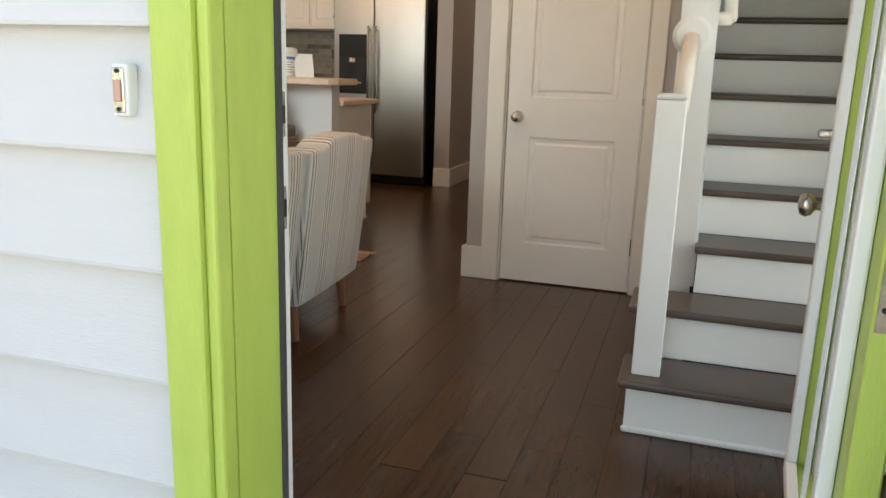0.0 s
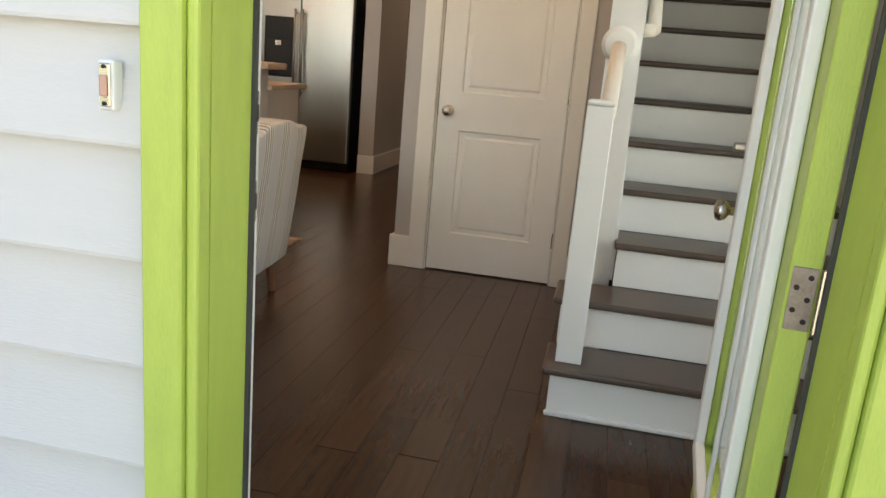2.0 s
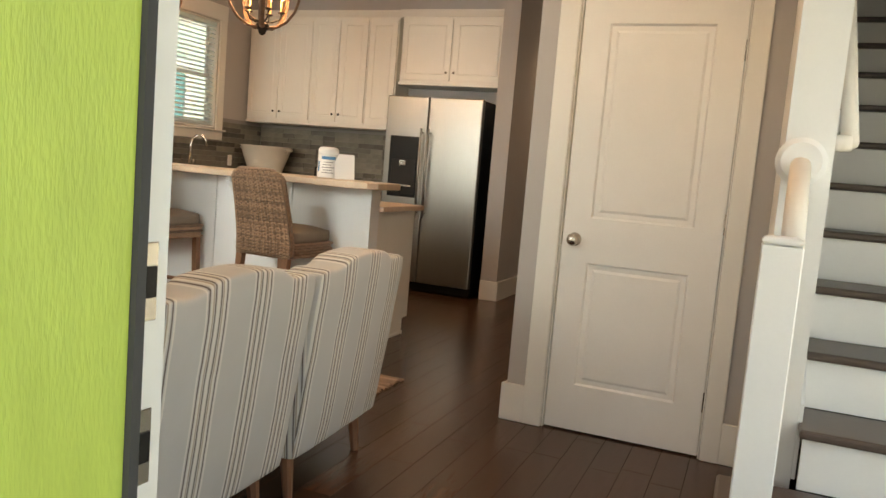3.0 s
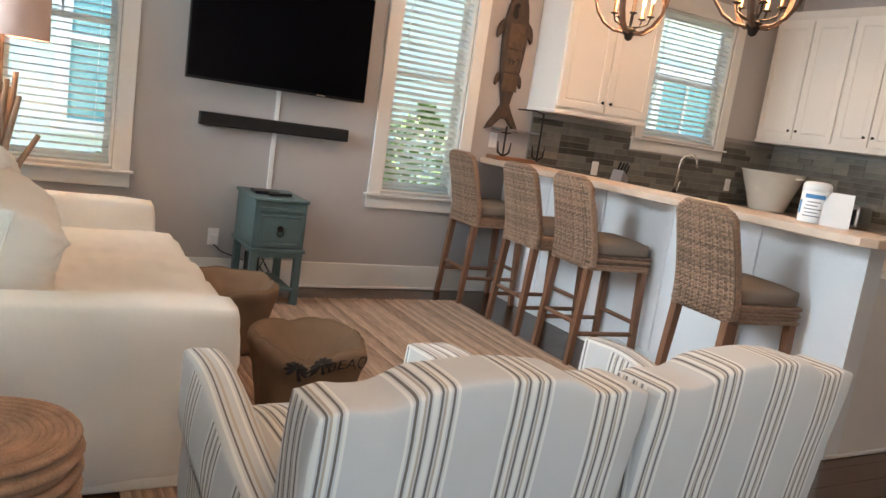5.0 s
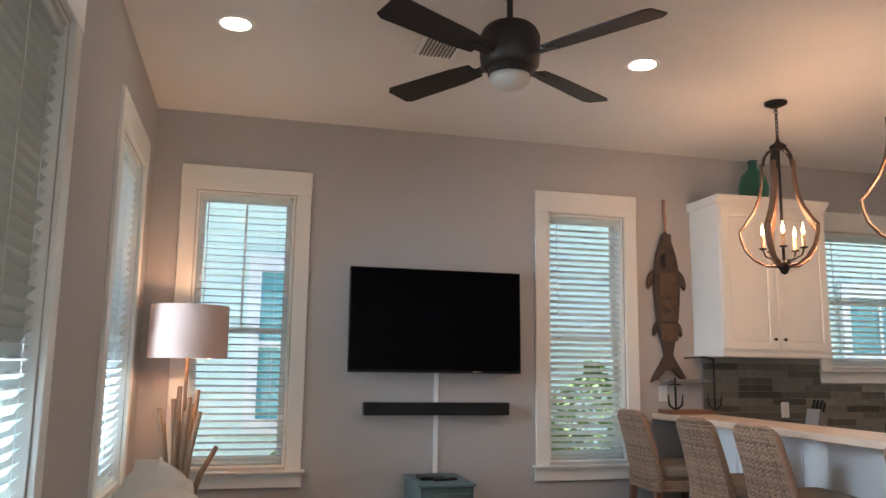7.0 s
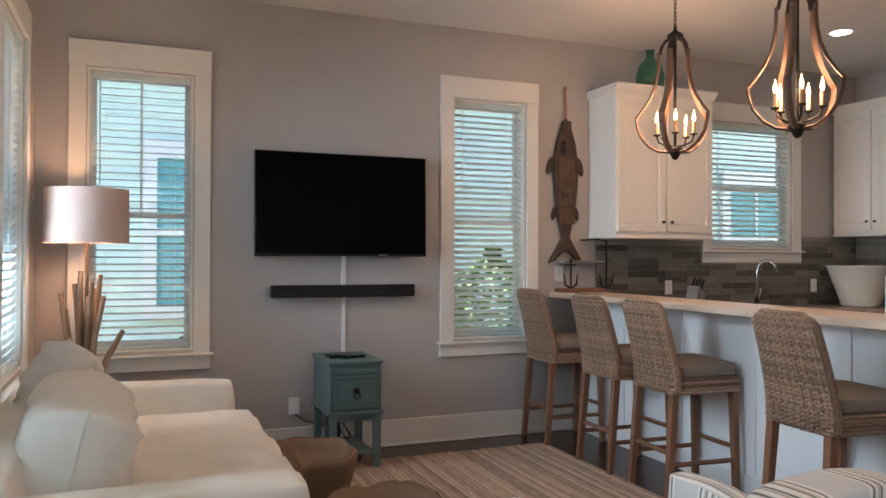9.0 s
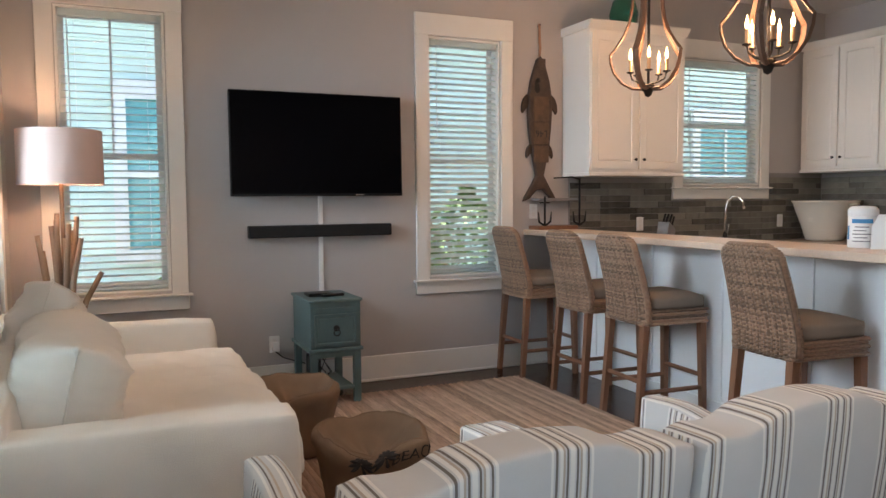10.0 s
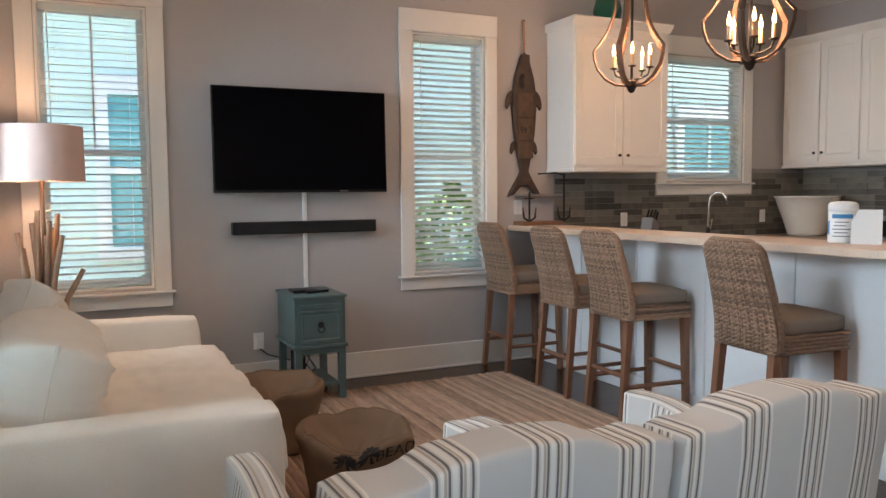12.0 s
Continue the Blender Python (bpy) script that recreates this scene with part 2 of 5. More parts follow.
def box(x0, x1, y0, y1, z0, z1, bevel=0.0, seg=1, bm=None):
    bm = bm or bmesh.new()
    vs = [bm.verts.new((x, y, z)) for z in (z0, z1) for y in (y0, y1) for x in (x0, x1)]
    fs = [bm.faces.new([vs[i] for i in f]) for f in ((0, 2, 3, 1), (4, 5, 7, 6), (0, 1, 5, 4), (2, 6, 7, 3), (0, 4, 6, 2), (1, 3, 7, 5))]
    if bevel:
        es = list({e for f in fs for e in f.edges})
        bmesh.ops.bevel(bm, geom=es, offset=bevel, segments=seg, profile=0.5, affect="EDGES")
    return bm


def lathe(profile, n=24, bm=None, center=(0, 0)):
    """A turned body from (radius, height) pairs, bottom to top."""
    bm = bm or bmesh.new()
    rings = [[bm.verts.new((center[0] + r * math.cos(2 * math.pi * k / n), center[1] + r * math.sin(2 * math.pi * k / n), z)) for k in range(n)] for r, z in profile]
    for a, b in zip(rings, rings[1:]):
        for k in range(n):
            bm.faces.new((a[k], a[(k + 1) % n], b[(k + 1) % n], b[k]))
    if profile[0][0] > 1e-4:
        bm.faces.new(rings[0][::-1])
    if profile[-1][0] > 1e-4:
        bm.faces.new(rings[-1])
    bmesh.ops.remove_doubles(bm, verts=bm.verts[:], dist=1e-5)
    return bm


def tube(points, radius, n=8, bm=None, flat=1.0, up=(0, 0, 1)):
    """A round bar along a line of points; radius: one, or one per point. flat: its width over its height."""
    bm = bm or bmesh.new()
    pts = [Vector(p) for p in points]
    rad = radius if isinstance(radius, (list, tuple)) else [radius] * len(pts)
    rings, side = [], None
    for i, p in enumerate(pts):
        d = (pts[min(i + 1, len(pts) - 1)] - pts[max(i - 1, 0)]).normalized()
        s = d.cross(Vector(up))
        if s.length < 1e-3:
            s = d.cross(Vector((1, 0.01, 0)))
        s.normalize()
        if side is not None and s.dot(side) < 0:
            s = -s
        side = s
        u = s.cross(d).normalized()
        rings.append([bm.verts.new(p + rad[i] * (flat * math.cos(2 * math.pi * k / n) * s + math.sin(2 * math.pi * k / n) * u)) for k in range(n)])
    for a, b in zip(rings, rings[1:]):
        for k in range(n):
            bm.faces.new((a[k], a[(k + 1) % n], b[(k + 1) % n], b[k]))
    bm.faces.new(rings[0][::-1]), bm.faces.new(rings[-1])
    bmesh.ops.recalc_face_normals(bm, faces=bm.faces[:])
    return bm


def prism(outline, d0, d1, axis="x", bm=None, bevel=0.0):
    """A flat outline (u, v) given depth: along x with (y, z), along y with (x, z), along z with (x, y)."""
    bm = bm or bmesh.new()
    put = {"x": lambda u, v, d: (d, u, v), "y": lambda u, v, d: (u, d, v), "z": lambda u, v, d: (u, v, d)}[axis]
    a = [bm.verts.new(put(u, v, d0)) for u, v in outline]
    b = [bm.verts.new(put(u, v, d1)) for u, v in outline]
    k = len(outline)
    fs = [bm.faces.new(a), bm.faces.new(b[::-1])] + [bm.faces.new((a[i], b[i], b[(i + 1) % k], a[(i + 1) % k])) for i in range(k)]
    bmesh.ops.recalc_face_normals(bm, faces=fs)
    if bevel:
        bmesh.ops.bevel(bm, geom=[e for f in fs[:2] for e in f.edges], offset=bevel, segments=2, profile=0.5, affect="EDGES")
    return bm


def soft(x0, x1, y0, y1, z0, z1, puff=0.06, power=3.0, n=14, seed=0, wrinkle=0.006, freq=5.0):
    """An upholstered block: rounded edges, swollen faces, slight creases."""
    bm = bmesh.new()
    bmesh.ops.create_cube(bm, size=2)
    bmesh.ops.subdivide_edges(bm, edges=bm.edges[:], cuts=n, use_grid_fill=True)
    c = Vector(((x0 + x1) / 2, (y0 + y1) / 2, (z0 + z1) / 2))
    h = Vector(((x1 - x0) / 2, (y1 - y0) / 2, (z1 - z0) / 2))
    m = min(h)
    for v in bm.verts:
        q = v.co.copy()
        nrm = (abs(q.x) ** power + abs(q.y) ** power + abs(q.z) ** power) ** (1 / power)
        s = q / nrm
        rnd = Vector([s[i] * m for i in range(3)])
        core = Vector([q[i] * (h[i] - m) for i in range(3)])
        p = core + rnd
        for i in range(3):
            j, k = (i + 1) % 3, (i + 2) % 3
            p[i] += math.copysign(puff * abs(q[i]) ** 4 * (1 - q[j] ** 4) * (1 - q[k] ** 4), q[i])
        w = p + Vector((seed * 3.1, seed * 1.7, 0))
        p += s.normalized() * (wrinkle * noise.noise(w * freq) + 0.35 * wrinkle * noise.noise(Vector((w.x * 3, w.y * 9, w.z * 9)) * freq * 0.5))
        v.co = c + p
    return bm


def wall(name, axis, a0, a1, s0, s1, z0, z1, openings=(), material=None, label=""):
    """A wall that fills a0..a1 across and s0..s1 along, with openings (from, to, sill, head) cut through."""
    bm = bmesh.new()
    cuts = sorted({s0, s1, *[v for o in openings for v in o[:2]]})
    for u, v in zip(cuts, cuts[1:]):
        holes = sorted((o[2], o[3]) for o in openings if o[0] <= u + 1e-6 and o[1] >= v - 1e-6)
        z = z0
        for lo, hi in holes + [(z1, z1)]:
            if lo - z > 1e-4:
                box(*((a0, a1, u, v) if axis == "x" else (u, v, a0, a1)), z, lo, bm=bm)
            z = hi
    bmesh.ops.remove_doubles(bm, verts=bm.verts[:], dist=1e-5)
    return tagged(part(name, bm, material or WALL), label or "painted interior wall", "wall", kind="structure")


def setting(name, bm, material, label, category, smooth=False):
    return tagged(part(name, bm, material, smooth=smooth), label, category, kind="structure")


# ---- large structure ----
XW, YS, YN, TOP = -5.61, 1.215, 8.07, 3.05
wall("wall_west", "x", XW - 0.15, XW, 1.04, 8.4, 0, TOP, ((1.50, 2.13, 0.74, 2.52), (3.96, 4.56, 0.74, 2.52), (6.36, 7.26, 1.43, 2.52)), label="pale grey-lilac painted wall behind the television")
wall("wall_south", "y", 1.075, YS, XW, 1.0, 0, TOP, ((-0.745, 0.20, 0, 2.08), (-3.12, -2.32, 0.74, 2.52), (-5.07, -4.27, 0.74, 2.52)), label="painted front wall with entrance and windows")
wall("wall_north", "y", YN, YN + 0.15, XW, -2.44, 0, TOP, label="painted kitchen wall")
wall("wall_hall", "x", -2.60, -2.44, 7.5, YN, 0, TOP, label="painted wall end beside the refrigerator")
wall("wall_hall_long", "x", -2.59, -2.44, YN + 0.15, 10.6, 0, TOP, label="painted hallway wall")
wall("wall_hall_end", "y", 10.6, 10.72, -2.6, -0.07, 0, TOP, label="painted hallway end wall")
wall("wall_closet", "y", 4.25, 4.37, -1.29, -0.2, 0, TOP, ((-1.10, -0.37, 0, 2.045),), label="painted wall around the closet door")
wall("wall_closet_side", "x", -1.29, -1.17, 4.37, 10.6, 0, TOP)
wall("wall_stair", "x", -0.20, -0.07, 3.15, 10.6, 0, 5.3, material=WHITE, label="white painted wall beside the stairs")
# the opening is added for an unseen window that brightens the room
wall("wall_east", "x", 0.85, 1.0, YS, 8.15, 0, 5.3, ((1.45, 3.15, 0.45, 2.52),), label="painted wall behind the entrance door")
wall("wall_stair_end", "y", 8.0, 8.15, -0.07, 0.85, 0, 5.3)
wall("wall_stair_front", "y", 3.2, 3.3, -0.07, 0.85, TOP + 0.12, 5.3)
setting("ceiling", box(XW - 0.15, -0.2, 1.04, 10.72, TOP, TOP + 0.12), CEIL, "pale painted ceiling", "ceiling")
setting("ceiling_entry", box(-0.2, 1.0, 1.04, 3.15, TOP, TOP + 0.12), CEIL, "pale painted ceiling over the entry", "ceiling")
setting("ceiling_stair", box(-0.2, 1.0, 3.15, 8.15, 5.3, 5.42), CEIL, "pale painted ceiling over the stairs", "ceiling")
# its pale colour is made up, to brighten front wall and entry
setting("ground", box(-60, 60, -60, 60, -0.75, -0.35), PALEGROUND, "pale ground around the houses, toned to bounce light", "ground")
setting("porch", box(-3.4, 2.2, -1.6, 1.06, -0.28, -0.045), PORCH, "grey boarded porch at the entrance", "porch")
floor = setting("floor", box(XW - 0.1, 1.0, 1.08, 10.7, -0.3, -0.014), GREYW, "dark brown wooden plank floor", "floor")

# baseboards
BB = 0.185
for k, (x0, x1, y0, y1) in enumerate((
        (XW, XW + 0.018, YS + 0.018, 5.0), (XW, -0.84, YS, YS + 0.018), (-1.315, -1.18, 4.232, 4.25), (-1.308, -1.29, 4.25, 10.6),
        (-0.30, -0.2, 4.232, 4.25), (-2.6, -2.422, 7.482, 7.5), (-2.44, -2.422, 7.5, 10.6), (-0.22, -0.2, 3.15, 4.23))):
    setting("baseboard", box(x0, x1, y0, y1, 0, BB, 0.004), TRIM, "tall white painted baseboard", "baseboard")
setting("quarter_round", box(XW + 0.018, XW + 0.034, YS + 0.02, 5.0, 0, 0.018, 0.005), TRIM, "white shoe moulding", "trim")


def window(name, at, rz, w, z0, z1, muntin=True, out=0.14):
    """A double-hung window in its opening, seen from inside: x to the right, y outwards."""
    win = tagged(thing(name, "white-trimmed double-hung window with wooden casing", "window", at, rz), kind="structure")
    h = w / 2
    frame_part = lambda n, b, m=TRIM, lab="": part(n, b, m, win, lab)
    frame_part("casing", box(-h - 0.105, -h - 0.006, -0.022, 0, z0 - 0.03, z1 + 0.006, 0.003))
    frame_part("casing", box(h + 0.006, h + 0.105, -0.022, 0, z0 - 0.03, z1 + 0.006, 0.003))
    frame_part("head_casing", box(-h - 0.108, h + 0.108, -0.025, 0, z1 + 0.006, z1 + 0.165, 0.003))
    frame_part("window_sill", box(-h - 0.13, h + 0.13, -0.05, 0, z0 - 0.035, z0 - 0.031 + 0.012, 0.004))
    frame_part("apron", box(-h - 0.11, h + 0.11, -0.02, 0, z0 - 0.125, z0 - 0.037, 0.003))
    for a, b in ((-h, -h + 0.014), (h - 0.014, h)):
        frame_part("jamb", box(a, b, 0.001, out, z0, z1))
    frame_part("jamb", box(-h + 0.014, h - 0.014, 0.001, out, z1 - 0.014, z1))
    frame_part("jamb", box(-h + 0.014, h - 0.014, 0.001, out, z0, z0 + 0.014), TRIM)
    zm = (z0 + z1) / 2 - 0.02
    for lo, hi, y in ((zm - 0.02, z1 - 0.014, 0.11), (z0 + 0.014, zm + 0.02, 0.085)):
        sash = frame_part("sash", box(-h + 0.014, -h + 0.05, y, y + 0.022, lo, hi), WHITE)
        part("stile", box(h - 0.05, h - 0.014, y, y + 0.022, lo, hi), WHITE, sash)
        part("rail", box(-h + 0.05, h - 0.05, y, y + 0.022, lo, lo + 0.04), WHITE, sash)
        part("rail", box(-h + 0.05, h - 0.05, y, y + 0.022, hi - 0.04, hi), WHITE, sash)
        if y > 0.1 and muntin:
            part("muntin", box(-0.007, 0.007, y + 0.002, y + 0.02, lo + 0.04, hi - 0.04), WHITE, sash)
        g = part("pane", box(-h + 0.05, h - 0.05, y + 0.009, y + 0.013, lo + 0.04, hi - 0.04), PANE, sash)
        g.visible_shadow = False
    return win


slat_meshes = {}


def blind(at, rz, w, z0, z1, tilt=22):
    """A slatted blind hung inside the reveal."""
    bl = thing("window_blind", "white horizontal slatted blind, lowered and half open", "blind", at, rz, "window blinds")
    h = w / 2 - 0.022
    part("headrail", box(-h, h, 0.012, 0.062, z1 - 0.06, z1 - 0.016, 0.004), BLINDM, bl)
    part("bottom_rail", box(-h, h, 0.016, 0.060, z0 + 0.022, z0 + 0.04, 0.004), BLINDM, bl)
    if w not in slat_meshes:
        bm = bmesh.new()
        c, s = math.cos(radians(tilt)), math.sin(radians(tilt))
        rows = []
        for d in (-0.024, -0.008, 0.008, 0.024):
            crown = 0.0025 * (1 - (d / 0.024) ** 2)
            rows.append([bm.verts.new((x, d * c - crown * s, d * s + crown * c)) for x in (-h, h)] + [bm.verts.new((x, d * c - (crown - 0.0025) * s, d * s + (crown - 0.0025) * c)) for x in (h, -h)])
        for a, b in zip(rows, rows[1:]):
            for k in range(4):
                bm.faces.new((a[k], a[(k + 1) % 4], b[(k + 1) % 4], b[k]))
        bm.faces.new(rows[0][::-1]), bm.faces.new(rows[-1])
        bmesh.ops.recalc_face_normals(bm, faces=bm.faces[:])
        slat_meshes[w] = mesh_of(bm, "slat", False, BLINDM)
    z = z0 + 0.065
    while z < z1 - 0.07:
        s = new("slat", slat_meshes[w])
        s.parent = bl
        s.location = (random.uniform(-0.001, 0.001), 0.037, z)
        s.rotation_euler = (radians(random.uniform(-2, 2)), 0, 0)
        z += 0.0445
    for x in (-h * 0.7, 0.0, h * 0.7)[:: 1 if w > 0.7 else 2]:
        part("ladder_cord", tube([(x, 0.012, z0 + 0.03), (x, 0.012, z1 - 0.05)], 0.0015, 5), BLINDM, bl)
    part("wand", tube([(-h + 0.05, 0.006, z1 - 0.06), (-h + 0.052, 0.004, z1 - 0.75)], 0.004, 6), BLINDM, bl)
    return bl


for name, at, rz, w, z0, z1, mt, tl in (
        ("window_1", (XW, 1.815, 0), 90, 0.63, 0.74, 2.52, True, 10), ("window_2", (XW, 4.26, 0), 90, 0.60, 0.74, 2.52, False, 30),
        ("window_3", (XW, 6.81, 0), 90, 0.90, 1.43, 2.52, False, 26), ("window_4", (-2.72, YS, 0), 180, 0.80, 0.74, 2.52, True, -48),
        ("window_5", (-4.67, YS, 0), 180, 0.80, 0.74, 2.52, True, -48)):
    window(name, at, rz, w, z0, z1, mt, 0.14 if rz == 90 else 0.13)
    blind(at, rz, w, z0, z1, tl)

# unseen window added in the east wall to let more daylight in
window("window_added", (0.85, 2.30, 0), -90, 1.70, 0.45, 2.52, True)

# ---- entrance ----
ent = tagged(thing("door_1", "lime green painted entrance frame with open glazed door", "door"), kind="structure")
DX0, DX1, DH = -0.745, 0.20, 2.08
for s, x, lab in ((-1, DX0, ""), (1, DX1, "")):
    o = lambda a, b: (min(x + s * a, x + s * b), max(x + s * a, x + s * b))
    part("casing", box(*o(0.003, 0.068), 1.010, 1.05, -0.04, DH + 0.10, 0.004), LIME, ent)
    part("brick_mould", box(*o(-0.017, 0.0025), 1.022, 1.062, -0.04, DH, 0.006, 2), LIME, ent)
    part("jamb", box(*o(-0.016, 0.0), 1.063, 1.190, -0.02, DH), LIME, ent)
    part("weather_strip", box(*o(-0.022, 0.0), 1.191, 1.202, -0.02, DH), GREYW, ent)
    part("inner_jamb", box(*o(-0.012, 0.0), 1.203, YS + 0.012, -0.02, DH), TRIM, ent)
    part("inner_casing", box(*o(-0.006, 0.085), YS + 0.0125, YS + 0.032, 0, DH + 0.02, 0.003), TRIM, ent)
part("head_jamb", box(DX0 - 0.02, DX1 + 0.02, 1.02, YS + 0.012, DH, DH + 0.03), LIME, ent)
part("head_casing", box(DX0 - 0.10, DX1 + 0.10, 1.012, 1.05, DH + 0.101, DH + 0.24, 0.004), LIME, ent)
part("inner_head_casing", box(DX0 - 0.09, DX1 + 0.09, YS, YS + 0.018, DH + 0.03, DH + 0.2, 0.003), TRIM, ent)
part("threshold", box(DX0, DX1, 1.03, YS + 0.02, -0.04, 0.006, 0.004), STOOLW, ent)
for z in (0.93, 1.08):
    sp = part("strike_plate", box(DX0 + 0.0125, DX0 + 0.0145, 1.206, 1.224, z - 0.035, z + 0.035, 0.001), NICKEL, ent, "dull metal strike plate")
    part("strike_hole", box(DX0 + 0.0147, DX0 + 0.016, 1.209, 1.221, z - 0.014, z + 0.014), BLACKM, sp)

# the leaf stands open into the entry, hinged on the stair side
leaf = thing("entrance_door", "lime green glazed door standing open, white lite frame", "door", (0.182, 1.235, 0.012), -4.8)
LW, LH, T = 0.89, 2.04, 0.045
part("stile", box(-T, 0, 0, 0.115, 0, LH, 0.003), LIME, leaf)
part("stile", box(-T, 0, LW - 0.115, LW, 0, LH, 0.003), LIME, leaf)
part("bottom_rail", box(-T, 0, 0.1155, LW - 0.1155, 0, 0.24, 0.003), LIME, leaf)
part("top_rail", box(-T, 0, 0.1155, LW - 0.1155, LH - 0.14, LH, 0.003), LIME, leaf)
for x0, x1 in ((-T - 0.026, -T - 0.001), (0.001, 0.014)):
    lf = part("lite_frame", box(x0, x1, 0.09, 0.135, 0.21, LH - 0.11, 0.005, 2), WHITE, leaf, "white moulded glazing frame")
    part("frame_side", box(x0, x1, LW - 0.135, LW - 0.09, 0.21, LH - 0.11, 0.005, 2), WHITE, lf)
    part("frame_rail", box(x0, x1, 0.136, LW - 0.136, 0.21, 0.255, 0.005, 2), WHITE, lf)
    part("frame_rail", box(x0, x1, 0.136, LW - 0.136, LH - 0.155, LH - 0.11, 0.005, 2), WHITE, lf)
g = part("pane", box(-0.028, -0.020, 0.116, LW - 0.116, 0.241, LH - 0.141), PANE, leaf)
g.visible_shadow = False
for y in (LW / 2,):
    part("glazing_bar", box(-T - 0.012, -T - 0.002, y - 0.009, y + 0.009, 0.256, LH - 0.156, 0.003), WHITE, leaf)
for z in (0.22, 0.87, 1.76):
    hg = part("hinge", box(-T + 0.004, -0.004, -0.003, -0.0005, z - 0.05, z + 0.05, 0.0008), HINGEM, leaf, "worn steel butt hinge with screws")
    part("pin", tube([(0.004, -0.006, z - 0.05), (0.004, -0.006, z + 0.05)], 0.006, 10), NICKEL, hg)
    part("frame_leaf", box(0.006, 0.0085, -0.045, -0.006, z - 0.05, z + 0.05, 0.0008), NICKEL, hg)
    for dy, dz in ((-0.012, -0.035), (-0.030, -0.018), (-0.012, 0.0), (-0.030, 0.018), (-0.012, 0.035)):
        part("screw", lathe([(0.0045, 0), (0.0045, 0.001)], 8), BLACKM, hg).matrix_basis = pose(dy - 0.002, -0.0032, z + dz, 90)
for z, kind in ((1.03, 0), (0.865, 1)):
    lock = part("deadbolt" if not kind else "door_knob", lathe([(0.032, 0), (0.032, 0.006), (0.024, 0.012)] if not kind else [(0.031, 0), (0.031, 0.005), (0.012, 0.012), (0.011, 0.035), (0.024, 0.043), (0.029, 0.056), (0.024, 0.068), (0.008, 0.073)], 20), NICKEL, leaf, "satin nickel door hardware", True)
    lock.matrix_basis = pose(-T, LW - 0.06, z, 0, -90)
    if not kind:
        part("thumb_turn", box(-0.009, 0.009, -0.022, 0.022, 0.012, 0.052, 0.005, 2), NICKEL, lock)
        part("escutcheon", box(-0.04, 0.075, -0.03, 0.03, 0.0, 0.008, 0.008, 2), NICKEL, lock)

# doorbell beside the frame
bell = thing("doorbell", "small white and grey doorbell button on the siding", "doorbell", (-0.872, 1.032, 1.115))
part("back_plate", box(-0.013, 0.013, -0.012, 0.012, -0.036, 0.036, 0.004, 2), WHITE, bell)
part("face", box(-0.009, 0.009, -0.016, -0.0125, -0.031, 0.031, 0.002), NICKEL, bell)
part("button", box(-0.006, 0.006, -0.0185, -0.0162, -0.016, 0.014, 0.002), mat("doorbell_button", (0.55, 0.32, 0.25), 0.4), bell)
for z in (-0.026, 0.026):
    part("screw", lathe([(0.003, 0), (0.003, 0.002)], 8), BLACKM, bell).matrix_basis = pose(0, -0.016, z, 90)

# ---- closet door ----
cd = tagged(thing("door_2", "white two-panel closet door, closed", "door", (-1.09, 4.262, 0.008)), kind="structure")
CW, CH = 0.711, 2.022


def panel_slab(w, h, t, panels, step=0.012, inset=0.03):
    """A door slab with sunk, moulded panels on its front (-y)."""
    bm = bmesh.new()
    xs = sorted({0, w, *[v for p in panels for v in p[:2]]})
    zs = sorted({0, h, *[v for p in panels for v in p[2:]]})
    for a, b in zip(xs, xs[1:]):
        for c, d in zip(zs, zs[1:]):
            hole = [p for p in panels if p[0] <= a and p[1] >= b and p[2] <= c and p[3] >= d]
            if not hole:
                bm.faces.new([bm.verts.new(q) for q in ((a, 0, c), (b, 0, c), (b, 0, d), (a, 0, d))])
    for a, b, c, d in panels:
        loops = []
        for i, dep in ((0, 0), (0.008, step), (inset, step), (inset + 0.012, step * 0.35)):
            loops.append([bm.verts.new(q) for q in ((a + i, dep, c + i), (b - i, dep, c + i), (b - i, dep, d - i), (a + i, dep, d - i))])
        for p, q in zip(loops, loops[1:]):
            for k in range(4):
                bm.faces.new((p[k], p[(k + 1) % 4], q[(k + 1) % 4], q[k]))
        bm.faces.new(loops[-1])
    vb = [bm.verts.new(q) for q in ((0, t, 0), (w, t, 0), (w, t, h), (0, t, h))]
    vf = [bm.verts.new(q) for q in ((0, 0, 0), (w, 0, 0), (w, 0, h), (0, 0, h))]
    bm.faces.new(vb[::-1])
    for k in range(4):
        bm.faces.new((vf[k], vb[k], vb[(k + 1) % 4], vf[(k + 1) % 4]))
    bmesh.ops.remove_doubles(bm, verts=bm.verts[:], dist=1e-5)
    bmesh.ops.recalc_face_normals(bm, faces=bm.faces[:])
    return bm


part("slab", panel_slab(CW, CH, 0.035, [(0.125, CW - 0.125, 0.22, 0.81), (0.125, CW - 0.125, 1.02, 1.91)]), WHITE, cd)
part("casing", box(-0.108, -0.012, -0.032, -0.012, -0.008, CH + 0.035, 0.004), TRIM, cd)
part("casing", box(CW + 0.012, CW + 0.095, -0.032, -0.012, -0.008, CH + 0.035, 0.004), TRIM, cd)
part("head_casing", box(-0.115, CW + 0.10, -0.034, -0.012, CH + 0.035, CH + 0.19, 0.004), TRIM, cd)
# unseen strips added behind the slab to keep light out of the gaps
part("light_stop", box(CW - 0.012, CW + 0.0035, 0.037, 0.05, -0.008, CH), TRIM, cd)
part("light_stop", box(-0.0035, 0.012, 0.037, 0.05, -0.008, CH), TRIM, cd)
